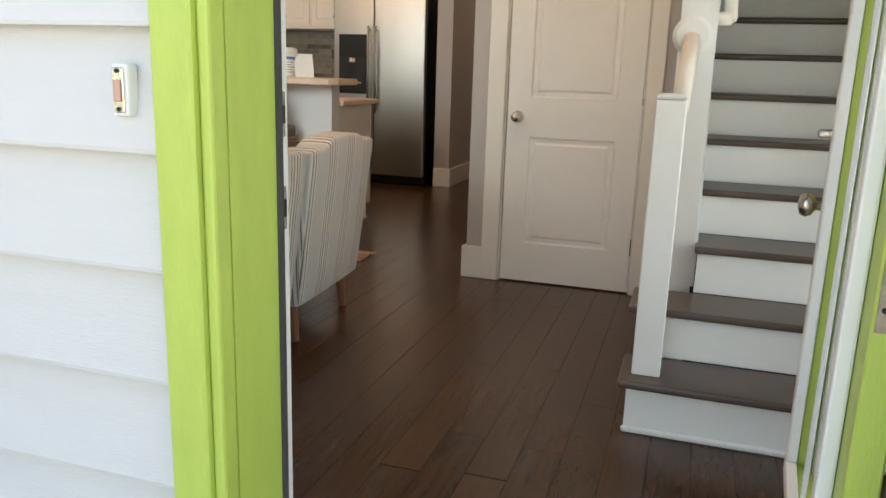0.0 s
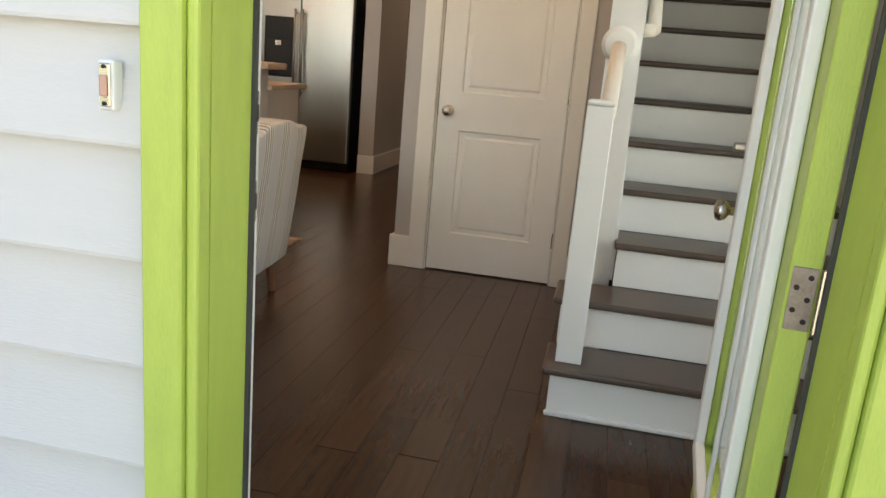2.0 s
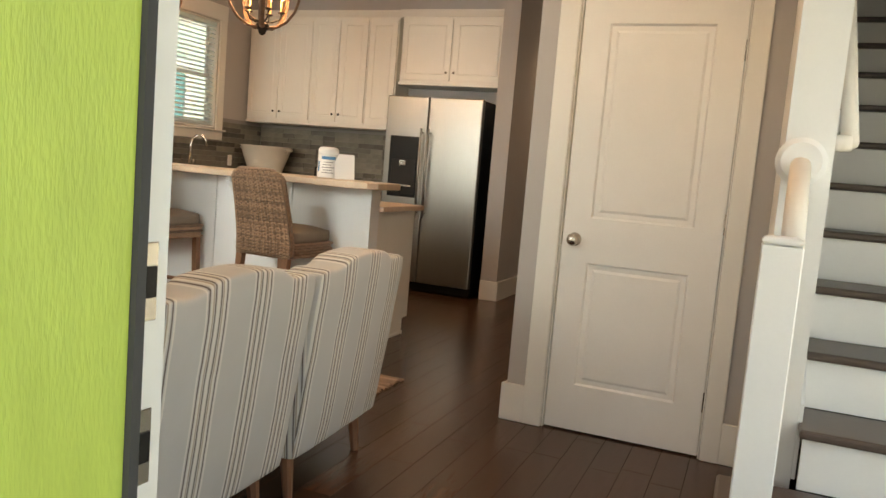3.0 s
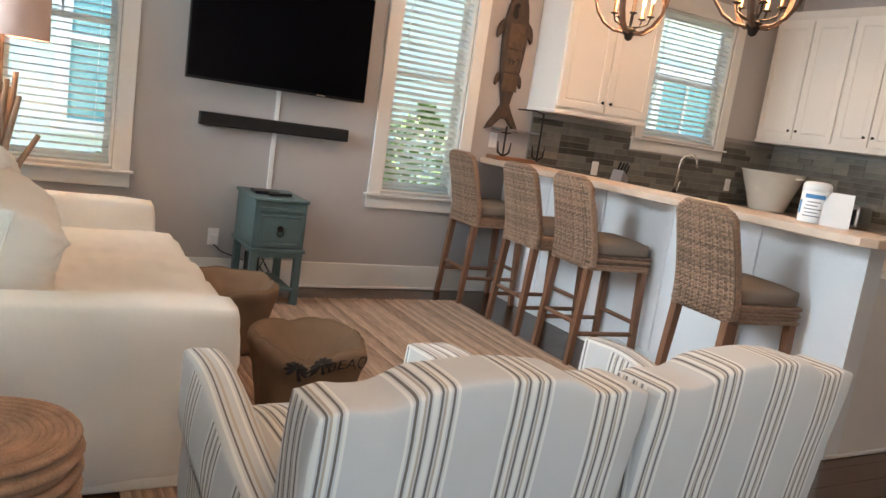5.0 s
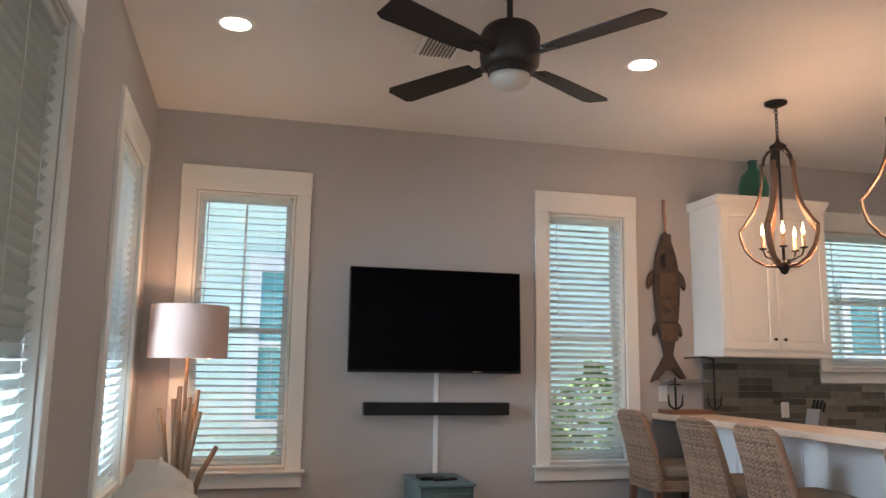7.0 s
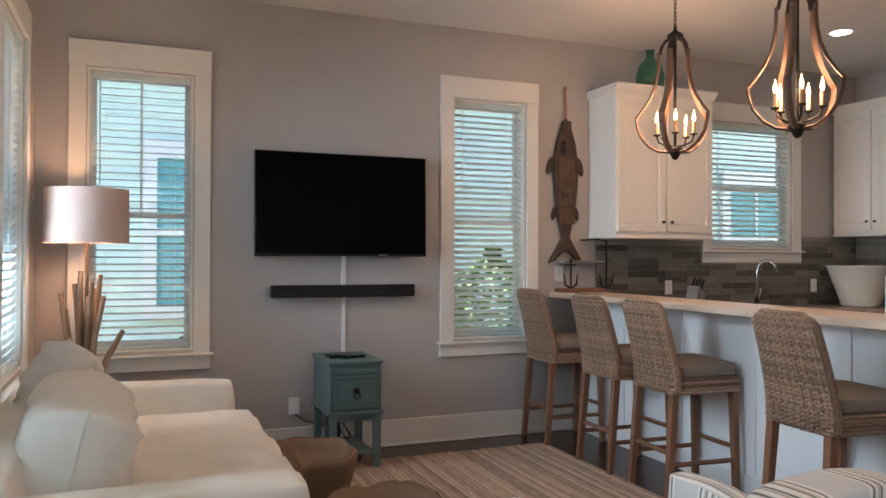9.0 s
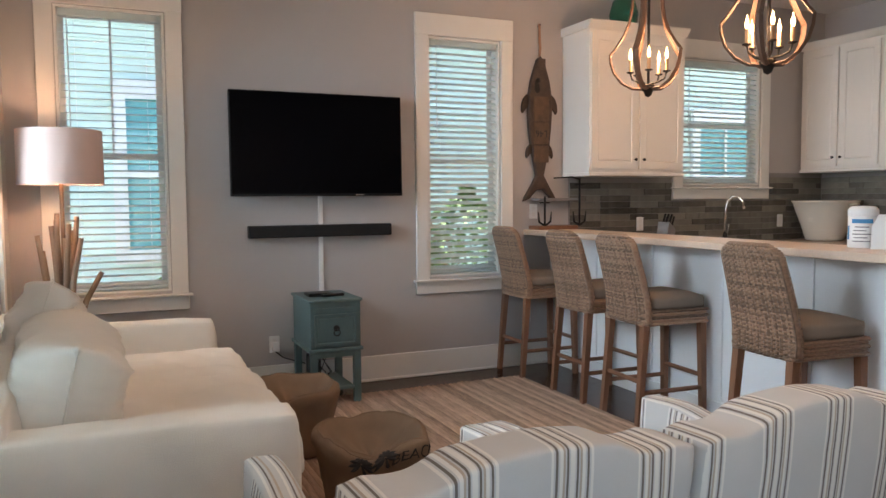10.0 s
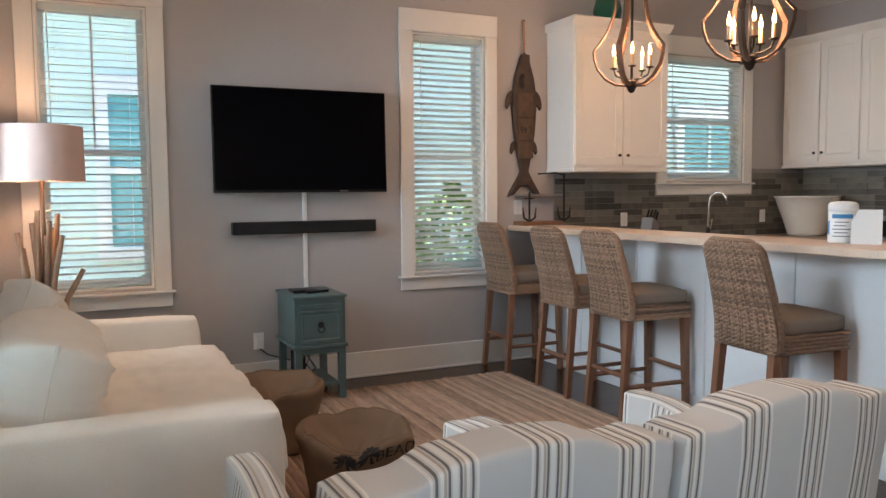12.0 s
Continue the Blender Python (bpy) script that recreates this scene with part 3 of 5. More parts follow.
for x0, x1 in ((-0.010, -0.004), (CW + 0.004, CW + 0.009)):
    part("jamb", box(x0, x1, -0.011, 0.10, -0.008, CH + 0.008), TRIM, cd)
kn = part("door_knob", lathe([(0.031, 0), (0.031, 0.006), (0.012, 0.012), (0.011, 0.03), (0.024, 0.04), (0.029, 0.053), (0.024, 0.066), (0.006, 0.071)], 24), NICKEL, cd, "satin nickel knob", True)
kn.matrix_basis = pose(0.06, 0, 0.915, 90)
for z in (0.25, 1.05, 1.80):
    part("hinge", tube([(CW + 0.003, -0.004, z - 0.045), (CW + 0.003, -0.004, z + 0.045)], 0.006, 8), NICKEL, cd)
part("latch_plate", box(-0.003, 0.0, -0.002, 0.03, 0.885, 0.945), NICKEL, cd)

# ---- stairs ----
st = tagged(thing("stairs", "white risers with dark brown wooden treads, going up", "stairs"), kind="structure")
RISE, RUN, NOSE1 = 0.182, 0.255, 2.550
for k in range(15):
    x0 = -0.255 if k < 2 else -0.068
    y, z = NOSE1 + RUN * k, RISE * (k + 1)
    part("riser", box(x0 + 0.012, 0.848, y + 0.025, y + 0.043, z - RISE + (0 if k == 0 else 0.001), z - 0.028), WHITE, st)
    tread = box(x0 - 0.018 if k < 2 else x0, 0.848, y, y + RUN + 0.024, z - 0.027, z, 0.009, 2)
    part("tread", tread, TREAD, st)
    if k < 2:
        part("side_panel", box(x0 + 0.012, x0 + 0.03, y + 0.044, 3.148, z - RISE, z - 0.028), WHITE, st)
part("shoe_moulding", box(-0.25, 0.848, NOSE1 + 0.008, NOSE1 + 0.0245, 0, 0.02, 0.005), WHITE, st)
part("skirt", prism([(3.15, 0.37), (3.24, 0.37), (6.0, 2.35), (6.0, 2.72), (3.15, 0.60)], -0.069, -0.058, "x"), WHITE, st)

newel = thing("newel_post", "square white painted newel post on the bottom step", "newel post", (-0.188, 2.672, RISE))
part("shaft", box(-0.046, 0.046, -0.046, 0.046, 0, 0.905, 0.003), WHITE, newel)
part("cap", prism([(-0.046, -0.046), (0.046, -0.046), (0.046, 0.046), (-0.046, 0.046)], 0.905, 0.925, "z", bevel=0.012), WHITE, newel)
rail = thing("handrail", "short wooden handrail, off-white, from post to wall plate", "handrail", (-0.165, 2.72, 1.06))
part("rail", tube([(0, 0, 0), (0.012, 0.415, 0.235)], 0.026, 12, flat=1.1), CREAM, rail, smooth=True)
part("wall_plate", lathe([(0.07, 0), (0.07, 0.012), (0.055, 0.022), (0.03, 0.022)], 28), WHITE, rail, "round white wall plate").matrix_basis = pose(0.012, 0.428, 0.245, 90)
rail2 = thing("stair_handrail", "off-white handrail rising along the stair wall", "handrail", (-0.03, 3.20, 1.37))
part("rail", tube([(0, 0, 0), (0, 2.9, 2.2)], 0.025, 12, flat=1.0), CREAM, rail2, smooth=True)
part("return", tube([(0.005, 0, 0), (-0.058, 0, -0.005)], 0.025, 12), CREAM, rail2, smooth=True)
for y in (0.12, 1.5):
    part("bracket", tube([(-0.058, y, y * 0.76 - 0.09), (-0.02, y, y * 0.76 - 0.07), (0, y, y * 0.76 - 0.02)], 0.008, 8), NICKEL, rail2, "nickel bracket", True)


# ---- living room ----
rug = thing("area_rug", "braided natural jute rug with ribbed rows", "rug")
RX0, RX1, RY0, RY1 = -5.25, -1.98, 1.98, 4.53
nrow = 78
for k in range(nrow):
    ya = RY0 + (RY1 - RY0) * k / nrow
    yb = RY0 + (RY1 - RY0) * (k + 1) / nrow
    e0, e1 = RX0 + random.uniform(-0.01, 0.01), RX1 + random.uniform(-0.01, 0.01)
    prof = [(ya, 0.001), (ya + 0.004, 0.010), ((ya + yb) / 2, 0.015), (yb - 0.004, 0.010), (yb, 0.001)]
    segs, bm = 40, bmesh.new()
    rows = [[bm.verts.new((e0 + (e1 - e0) * j / segs, y + 0.003 * noise.noise(Vector((j * 0.3, y * 3, 1))), z * (1 + 0.3 * noise.noise(Vector((j * 0.9, y * 9, 0)))))) for y, z in prof] for j in range(segs + 1)]
    for a, b in zip(rows, rows[1:]):
        for i in range(4):
            bm.faces.new((a[i], b[i], b[i + 1], a[i + 1]))
    part("braid", bm, RUG, rug, smooth=True)

# white slipcovered sofa under the front windows
sofa = thing("sofa", "cream slipcovered sofa with low arms", "sofa", (0, 0, 0))
part("base", soft(-4.92, -2.97, 1.32, 2.30, 0.04, 0.36, 0.01, 6, 10), CREAM, sofa, smooth=True)
part("arm", soft(-3.03, -2.84, 1.27, 2.31, 0.02, 0.622, 0.010, 7, 26, 1, 0.010, 4), CREAM, sofa, smooth=True)
part("arm", soft(-5.06, -4.87, 1.27, 2.31, 0.02, 0.637, 0.010, 7, 26, 2, 0.010, 4), CREAM, sofa, smooth=True)
part("back", soft(-5.02, -2.88, 1.245, 1.46, 0.04, 0.72, 0.02, 5, 16, 3), CREAM, sofa, smooth=True)
bm = soft(-4.87, -3.04, 1.42, 2.37, 0.33, 0.485, 0.03, 7, 60, 4, 0.020, 3.5)
for v in bm.verts:
    if v.co.z > 0.42:
        fade = min(1, max(0, (v.co.y - 1.6) / 0.5))
        bend = v.co.x + 0.25 * v.co.y
        v.co.z += 0.030 * fade * (0.4 - abs(noise.noise(Vector((bend * 5.5, v.co.y * 0.9, 2))))) + 0.016 * fade * noise.noise(Vector((bend * 11, v.co.y * 1.6, 7)))
part("seat_cushion", bm, CREAM, sofa, smooth=True)
for x in (-2.935, -4.965):
    part("skirt", soft(x - 0.09, x + 0.09, 1.33, 2.325, 0.012, 0.06, 0.0, 6, 4), CREAM, sofa, smooth=True)


def pillow(label, at, w, h, thick, rx, ry, rz, material, seed):
    """A throw pillow with a knife edge, pulled corners and creases. It lies in its x-z plane."""
    bm = bmesh.new()
    n = 34
    sheets = []
    for s in (-1, 1):
        rows = []
        for i in range(n + 1):
            row = []
            for j in range(n + 1):
                u, v = i / n * 2 - 1, j / n * 2 - 1
                t = thick * (1 - u ** 8) ** 0.55 * (1 - abs(v) ** 5) ** 0.48
                pull = 1 - 0.06 * (1 - abs(u) ** 2) * abs(v) ** 6
                pul2 = 1 - 0.06 * (1 - abs(v) ** 2) * abs(u) ** 6
                p = Vector((u * w / 2 * pul2, s * t / 2, v * h / 2 * pull))
                cr = noise.noise(Vector((u * 2.2 + seed, v * 2.2, s))) * 0.022 + abs(noise.noise(Vector(((u + v) * 3.5, (u - v) * 1.2 + seed, s)))) * 0.026 + abs(noise.noise(Vector(((u - v) * 4.5, (u + v) * 1.0 + seed * 2, s)))) * 0.020
                p.y += s * cr * min(1, t / 0.05)
                row.append(bm.verts.new(p))
            rows.append(row)
        sheets.append(rows)
    for k, rows in enumerate(sheets):
        for a, b in zip(rows, rows[1:]):
            for j in range(n):
                f = (a[j], a[j + 1], b[j + 1], b[j])
                bm.faces.new(f if k else f[::-1])
    bmesh.ops.remove_doubles(bm, verts=bm.verts[:], dist=1e-4)
    ob = tagged(part("pillow", bm, material, smooth=True), label, "pillow", "pillows on the sofa")
    ob.matrix_world = pose(*at, rx, ry, rz)
    edge = [(w / 2 * (1 - 0.06 * (1 - (j / 10 - 1) ** 2)) + 0.001, 0, (j / 10 - 1) * h / 2) for j in range(21)]
    part("seam_piping", tube(edge, 0.0035, 6), material, ob, smooth=True)
    for sx in (-1, 1):
        for sz in (-1, 1):
            part("corner_ear", tube([(sx * (w / 2 - 0.03), 0, sz * (h / 2 - 0.03)), (sx * (w / 2 + 0.002), 0, sz * (h / 2 + 0.002))], [0.018, 0.006], 8), material, ob, smooth=True)
    return ob


pillow("long puffed cream back cushion with a side seam", (-3.52, 1.585, 0.662), 0.84, 0.41, 0.345, -12, 2, 2, PILLOW, 5)
pillow("square cream pillow standing on its corner behind", (-4.12, 1.47, 0.715), 0.52, 0.48, 0.24, -18, -14, -4, PILLOW, 8)

# pair of striped armchairs, seen from behind
def clad(ob):
    """Turns the cloth on the sides, so that its stripes run upright there too."""
    ob.data.materials.append(STRIPEX)
    for f in ob.data.polygons:
        f.material_index = 1 if abs(f.normal.y) > 0.9 else 0
    return ob


def armchair(at, rz=0):
    """An upholstered chair with a camel back: a broad hump between two lower, rounded ears."""
    ch = thing("armchair", "cream armchair with brown and black ticking stripes", "armchair", at, rz, "pair of striped armchairs")
    h, top = 0.365, 0.872

    def crest(u):
        k = min(1, max(0, (u - 0.36) / 0.30))
        dip = 0.5 - 0.5 * math.cos(math.pi * k)
        return -0.008 * (min(u, 0.36) / 0.36) ** 2 - 0.034 * dip + 0.008 * math.exp(-((u - 0.86) / 0.07) ** 2)

    bm = soft(-0.075, 0.075, -h, h, 0.17, top, 0.004, 9, 44, 1, 0.003, 6)
    for v in bm.verts:
        u = abs(v.co.y) / h
        k = min(1, max(0, (v.co.z - 0.45) / 0.36))
        v.co.z += crest(u) * k * k
        v.co.y *= 1 - 0.06 * (1 - min(1, (v.co.z - 0.17) / 0.6))
        v.co.x += 0.12 * (v.co.z - 0.2)
    clad(part("backrest", bm, STRIPE, ch, smooth=True))
    part("back_cushion", soft(-0.20, -0.05, -0.27, 0.27, 0.42, 0.72, 0.03, 4, 10, 2), STRIPE, ch, smooth=True)
    part("seat", soft(-0.74, -0.06, -0.30, 0.30, 0.20, 0.36, 0.0, 6, 8, 3), STRIPE, ch, smooth=True)
    part("seat_cushion", soft(-0.76, -0.08, -0.265, 0.265, 0.34, 0.48, 0.03, 5, 10, 4), STRIPE, ch, smooth=True)
    for s in (-1, 1):
        y = s * 0.305
        arm = soft(-0.76, 0.0, y - 0.06, y + 0.06, 0.17, 0.648, 0.006, 3.6, 20, 5 + s)
        for v in arm.verts:
            if v.co.z > 0.45:
                v.co.y += s * 0.02
                v.co.z -= 0.10 * (0.5 - 0.5 * math.cos(math.pi * min(1, max(0, (v.co.x + 0.66) / 0.56))))
        clad(part("arm", arm, STRIPEN, ch, smooth=True))
        for x in (-0.70, 0.0):
            part("leg", tube([(x, s * 0.27, 0.18), (x + (0.02 if x == 0.0 else -0.01), s * 0.275, 0.0)], [0.026, 0.016], 8), STOOLW, ch, "dark turned wooden leg")
    return ch


a1 = armchair((-1.665, 2.445, 0), 2)
copy_thing(a1, pose(-1.695, 3.185, 0, 0, 0, 4))

# round side table
side = thing("side_table", "round drum side table with woven coiled top", "side table", (-2.36, 1.60, 0))
part("drum", lathe([(0.19, 0), (0.205, 0.02), (0.21, 0.20), (0.205, 0.40), (0.215, 0.43)], 40), SLABW, side, smooth=True)
for k in range(14):
    r = 0.012 + k * 0.0155
    part("top_coil", tube([(r * math.cos(a * math.pi / 16), r * math.sin(a * math.pi / 16), 0.447 + 0.004 * math.sin(k * 2.1)) for a in range(33)], 0.010, 6), SLABW, side, smooth=True)
for k in range(9):
    part("side_coil", tube([(0.217 * math.cos(a * math.pi / 18), 0.217 * math.sin(a * math.pi / 18), 0.03 + 0.048 * k) for a in range(37)], 0.014, 6), SLABW, side, smooth=True)


def lettering(text, size, parent, m, material, name="lettering", extrude=0.0008):
    cu = bpy.data.curves.new(name, "FONT")
    cu.body, cu.size, cu.extrude, cu.align_x, cu.align_y = text, size, extrude, "CENTER", "CENTER"
    tmp = bpy.data.objects.new(name, cu)
    scene.collection.objects.link(tmp)
    me = bpy.data.meshes.new_from_object(tmp.evaluated_get(bpy.context.evaluated_depsgraph_get()))
    bpy.data.objects.remove(tmp)
    me.materials.clear()
    me.materials.append(material)
    ob = new(name, me)
    ob.parent = parent
    ob.matrix_basis = m
    return ob


SACK = [(0.0, 0.0), (0.165, 0.0), (0.192, 0.02), (0.205, 0.08), (0.214, 0.16), (0.222, 0.23), (0.236, 0.295), (0.252, 0.342), (0.250, 0.376), (0.226, 0.388), (0.200, 0.366), (0.165, 0.312), (0.09, 0.270), (0.0, 0.258)]


def sack_point(a, r, z, seed, scale=1.0, proud=0.0):
    """A point on the sack's skin at the angle a, for the profile's radius and height."""
    ca, sa = math.cos(a), math.sin(a)
    sq = 1.0 / (abs(ca) ** 4 + abs(sa) ** 4) ** 0.25
    q = Vector((ca * 2 + seed, sa * 2, z * 6))
    rr = r * (0.35 + 0.65 * sq) * scale * (1 + 0.07 * noise.noise(q) + 0.025 * noise.noise(q * 3)) + proud
    zz = z * scale
    if z > 0.2:
        k = min(1, (z - 0.2) / 0.1)
        zz += k * (0.034 * noise.noise(Vector((ca * 1.2 + seed, sa * 1.2, 3))) + 0.010 * noise.noise(q * 2.5)) + (proud if r < 0.23 else 0)
        lean = math.atan2(sa, ca)
        if r > 0.17:
            zz -= k * 0.035 * math.exp(-((lean + 0.35) / 0.42) ** 2)
    return Vector((rr * ca, rr * sa, max(0, zz)))


def sack_along(s):
    """Radius and height at the length s up the profile."""
    for (r0, z0), (r1, z1) in zip(SACK, SACK[1:]):
        d = math.hypot(r1 - r0, z1 - z0)
        if s <= d:
            return r0 + (r1 - r0) * s / d, z0 + (z1 - z0) * s / d
        s -= d
    return SACK[-1]


def pouf(at, rz, seed, scale=1.0, print_on=True):
    """A slumped burlap sack: a squarish body whose folded rim stands above a sunken top."""
    p = thing("pouf", "brown burlap sack pouf with black printing" if print_on else "brown burlap sack pouf beside the nightstand", "pouf", at, rz, "burlap poufs")
    bm = bmesh.new()
    n, rings = 72, []
    for (ra, za), (rb, zb) in zip(SACK, SACK[1:] + SACK[-1:]):
        for f in (0, 0.5):
            rings.append([bm.verts.new(sack_point(2 * math.pi * k / n, ra + (rb - ra) * f, za + (zb - za) * f, seed, scale)) for k in range(n)])
    for ra, rb in zip(rings, rings[1:]):
        for k in range(n):
            bm.faces.new((ra[k], ra[(k + 1) % n], rb[(k + 1) % n], rb[k]))
    bmesh.ops.remove_doubles(bm, verts=bm.verts[:], dist=1e-5)
    part("sack", bm, BURLAP, p, smooth=True)
    part("rim_seam", tube([sack_point(k * math.pi / 30, 0.226, 0.388, seed, scale, 0.0) for k in range(61)], 0.003, 6), BURLAP, p, smooth=True)
    return p


p1 = pouf((-3.33, 2.72, 0.012), -3, 3, 0.93)
word = lettering("BEACH", 0.074, p1, Matrix(), INK, extrude=0.0)
for v in word.data.vertices:
    v.co = sack_point(radians(30) + v.co.x / 0.255, *sack_along(0.520 + v.co.y), 3, 0.93, 0.004)
# a palm print: two drooping fans of leaf strokes over short trunks
bm = bmesh.new()
for c0, s0, size in ((-0.42, 0.552, 1.0), (-0.04, 0.560, 1.1)):
    for k in range(9):
        a = radians(-25 + k * 29)
        tube([sack_point(c0 + q * 0.20 * size * math.cos(a), *sack_along(s0 + q * 0.052 * size * math.sin(a) - 0.02 * q * q), 3, 0.93, 0.002) for q in (0.1, 0.4, 0.7, 1.0)], [0.004, 0.0095, 0.008, 0.001], 5, bm)
    tube([sack_point(c0 + 0.05 * q, *sack_along(s0 - 0.05 * q), 3, 0.93, 0.002) for q in (0, 0.5, 1)], [0.004, 0.006, 0.009], 5, bm)
part("palm_print", bm, INK, p1)
pouf((-4.27, 2.61, 0.012), -8, 9, 0.93, False)

# teal nightstand under the television
ns = thing("nightstand", "weathered teal nightstand with one drawer and shelf", "nightstand", (-5.30, 3.075, 0))
W2, D2, H2 = 0.165, 0.235, 0.69
part("top", box(-D2 - 0.012, D2 + 0.012, -W2 - 0.012, W2 + 0.012, H2 - 0.018, H2, 0.004), TEAL, ns)
part("body", box(-D2, D2, -W2, W2, 0.375, H2 - 0.0185, 0.003), TEAL, ns)
part("pull_tray", box(D2 + 0.001, D2 + 0.01, -W2 + 0.03, W2 - 0.03, 0.612, 0.636, 0.002), TEAL, ns)
dr = part("drawer", panel_slab(2 * W2 - 0.05, 0.20, 0.012, [(0.014, 2 * W2 - 0.064, 0.014, 0.186)], 0.005, 0.004), TEAL, ns)
dr.matrix_basis = pose(D2 + 0.013, -W2 + 0.025, 0.395, 0, 0, 90)
pl = part("pull_plate", lathe([(0.02, 0), (0.02, 0.004), (0.006, 0.008)], 16), BLACKM, ns, "dark iron ring pull")
pl.matrix_basis = pose(D2 + 0.012, 0, 0.505, 0, 90)
part("ring", tube([(0.012, 0.02 * math.sin(a * math.pi / 8), -0.022 + 0.02 * math.cos(a * math.pi / 8)) for a in range(17)], 0.004, 6), BLACKM, ns).matrix_basis = pose(D2 + 0.012, 0, 0.50)
part("waist", box(-D2 - 0.014, D2 + 0.014, -W2 - 0.014, W2 + 0.014, 0.352, 0.3745, 0.004), TEAL, ns)
for sx in (-1, 1):
    for sy in (-1, 1):
        x, y = sx * (D2 - 0.022), sy * (W2 - 0.022)
        part("leg", prism([(x - 0.022, y - 0.022), (x + 0.022, y - 0.022), (x + 0.022, y + 0.022), (x - 0.022, y + 0.022)], 0, 0.3515, "z", bevel=0.002), TEAL, ns)
    part("apron", box(sx * (D2 - 0.01) - 0.009, sx * (D2 - 0.01) + 0.009, -W2 + 0.045, W2 - 0.045, 0.315, 0.3515), TEAL, ns)
part("shelf", box(-D2 + 0.046, D2 - 0.002, -W2 + 0.046, W2 - 0.046, 0.10, 0.122, 0.003), TEAL, ns)
remote = tagged(part("media_box", box(-0.07, 0.07, -0.11, 0.05, 0, 0.022, 0.006, 2), BLACKP), "flat black media player with remote", "media player")
remote.matrix_world = pose(-5.30, 3.055, H2)
rm = tagged(part("remote_control", box(-0.02, 0.02, -0.08, 0.08, 0, 0.018, 0.006, 2), BLACKP), "black remote control on the nightstand", "remote")
rm.matrix_world = pose(-5.22, 3.10, H2, 0, 0, 14)
rt = thing("router", "black network box with tangled cables on the shelf", "router", (-5.40, 3.0, 0.119))
part("case", box(-0.05, 0.05, -0.03, 0.05, 0, 0.16, 0.008, 2), BLACKP, rt)
for k in range(5):
    part("cable", tube([(0.05, 0.02 * k - 0.02, 0.14), (0.12, 0.05 * math.sin(k * 2) + 0.02, 0.18 - 0.02 * k), (0.13, 0.07 * math.cos(k * 1.7) + 0.03, 0.06), (0.06 + 0.02 * k, 0.05, 0.01)], 0.0035, 6), BLACKP, rt, smooth=True)

# television wall
tv = thing("television", "large black flat television on the wall", "television", (-5.50, 3.105, 1.70), 0)
tv.matrix_world = pose(-5.50, 3.105, 1.70, 0, -1.5, 0)
part("bezel", box(-0.035, 0, -0.60, 0.60, -0.35, 0.35, 0.004), BLACKP, tv)
part("screen", box(0.0005, 0.003, -0.591, 0.591, -0.333, 0.342), SCREEN, tv, "dark switched-off screen")
part("badge", box(0.0007, 0.003, 0.25, 0.31, -0.3465, -0.3375), NICKEL, tv)
part("mount", box(-0.10, -0.036, -0.18, 0.18, -0.2, 0.2), BLACKM, tv)
sb = thing("soundbar", "long black soundbar on the wall below the television", "soundbar", (-5.53, 3.13, 1.11))
part("body", box(-0.078, 0.0, -0.505, 0.505, -0.042, 0.042, 0.006, 2), BLACKP, sb)
part("grille", box(0.001, 0.006, -0.49, 0.49, -0.036, 0.036, 0.002), mat("speaker_cloth", (0.008, 0.008, 0.009), 0.9, bump=0.6, fine=400), sb)
cc = thing("cable_cover", "white cable cover running down the wall", "cable cover", (XW, 3.13, 0))
part("upper_run", box(0, 0.014, -0.016, 0.016, 1.152, 1.36, 0.003), WHITE, cc)
part("lower_run", box(0, 0.014, -0.016, 0.016, 0.64, 1.068, 0.003), WHITE, cc)


def outlet(at, rz, label="white wall outlet plate", plug=False):
    o = thing("wall_outlet", label, "outlet", at, rz, "wall outlets")
    part("plate", box(-0.036, 0.036, -0.006, 0, -0.058, 0.058, 0.003), WHITE, o)
    for z in (-0.022, 0.022):
        part("socket", box(-0.014, 0.014, -0.0085, -0.0062, z - 0.014, z + 0.014, 0.002), TRIM, o)
    if plug:
        part("plug", box(-0.022, 0.022, -0.05, -0.0087, -0.045, 0.02, 0.006, 2), WHITE, o)
        part("cord", tube([(0.0, -0.04, -0.045), (0.05, -0.05, -0.09), (0.14, -0.06, -0.12), (0.2, -0.07, -0.14)], 0.004, 6), BLACKP, o, "black cord", True)
    return o


outlet((XW, 2.79, 0.33), 90, "white wall outlet with plug and black cord", True)
outlet((XW, 4.80, 0.40), 90)
outlet((XW, 4.86, 1.22), 90, "white switch plate above the bar")

# lamp with sticks at the sofa's far corner
lp = thing("floor_lamp", "floor lamp with pink linen drum shade on driftwood", "floor lamp", (-5.20, 1.525, 0))
sh = lathe([(0.225, 1.42), (0.222, 1.725), (0.218, 1.725), (0.221, 1.42)], 48)
sh.faces.ensure_lookup_table()
bmesh.ops.delete(sh, geom=[f for f in sh.faces if len(f.verts) > 4], context="FACES")
SHADE.node_tree.nodes["Principled BSDF"].inputs["Transmission Weight"].default_value = 0.0
shade = part("shade", sh, SHADE, lp, "pink-beige linen drum shade", True)
part("pole", tube([(0, 0, 0.02), (0, 0, 1.56)], 0.011, 10), DRIFT, lp)
part("foot", lathe([(0.14, 0), (0.14, 0.018), (0.02, 0.03)], 28), DRIFT, lp)
part("bulb", lathe([(0.002, 1.53), (0.03, 1.56), (0.032, 1.60), (0.01, 1.64), (0.002, 1.645)], 14), glow("lamp_bulb", (1.0, 0.72, 0.45), 8.0), lp, smooth=True)
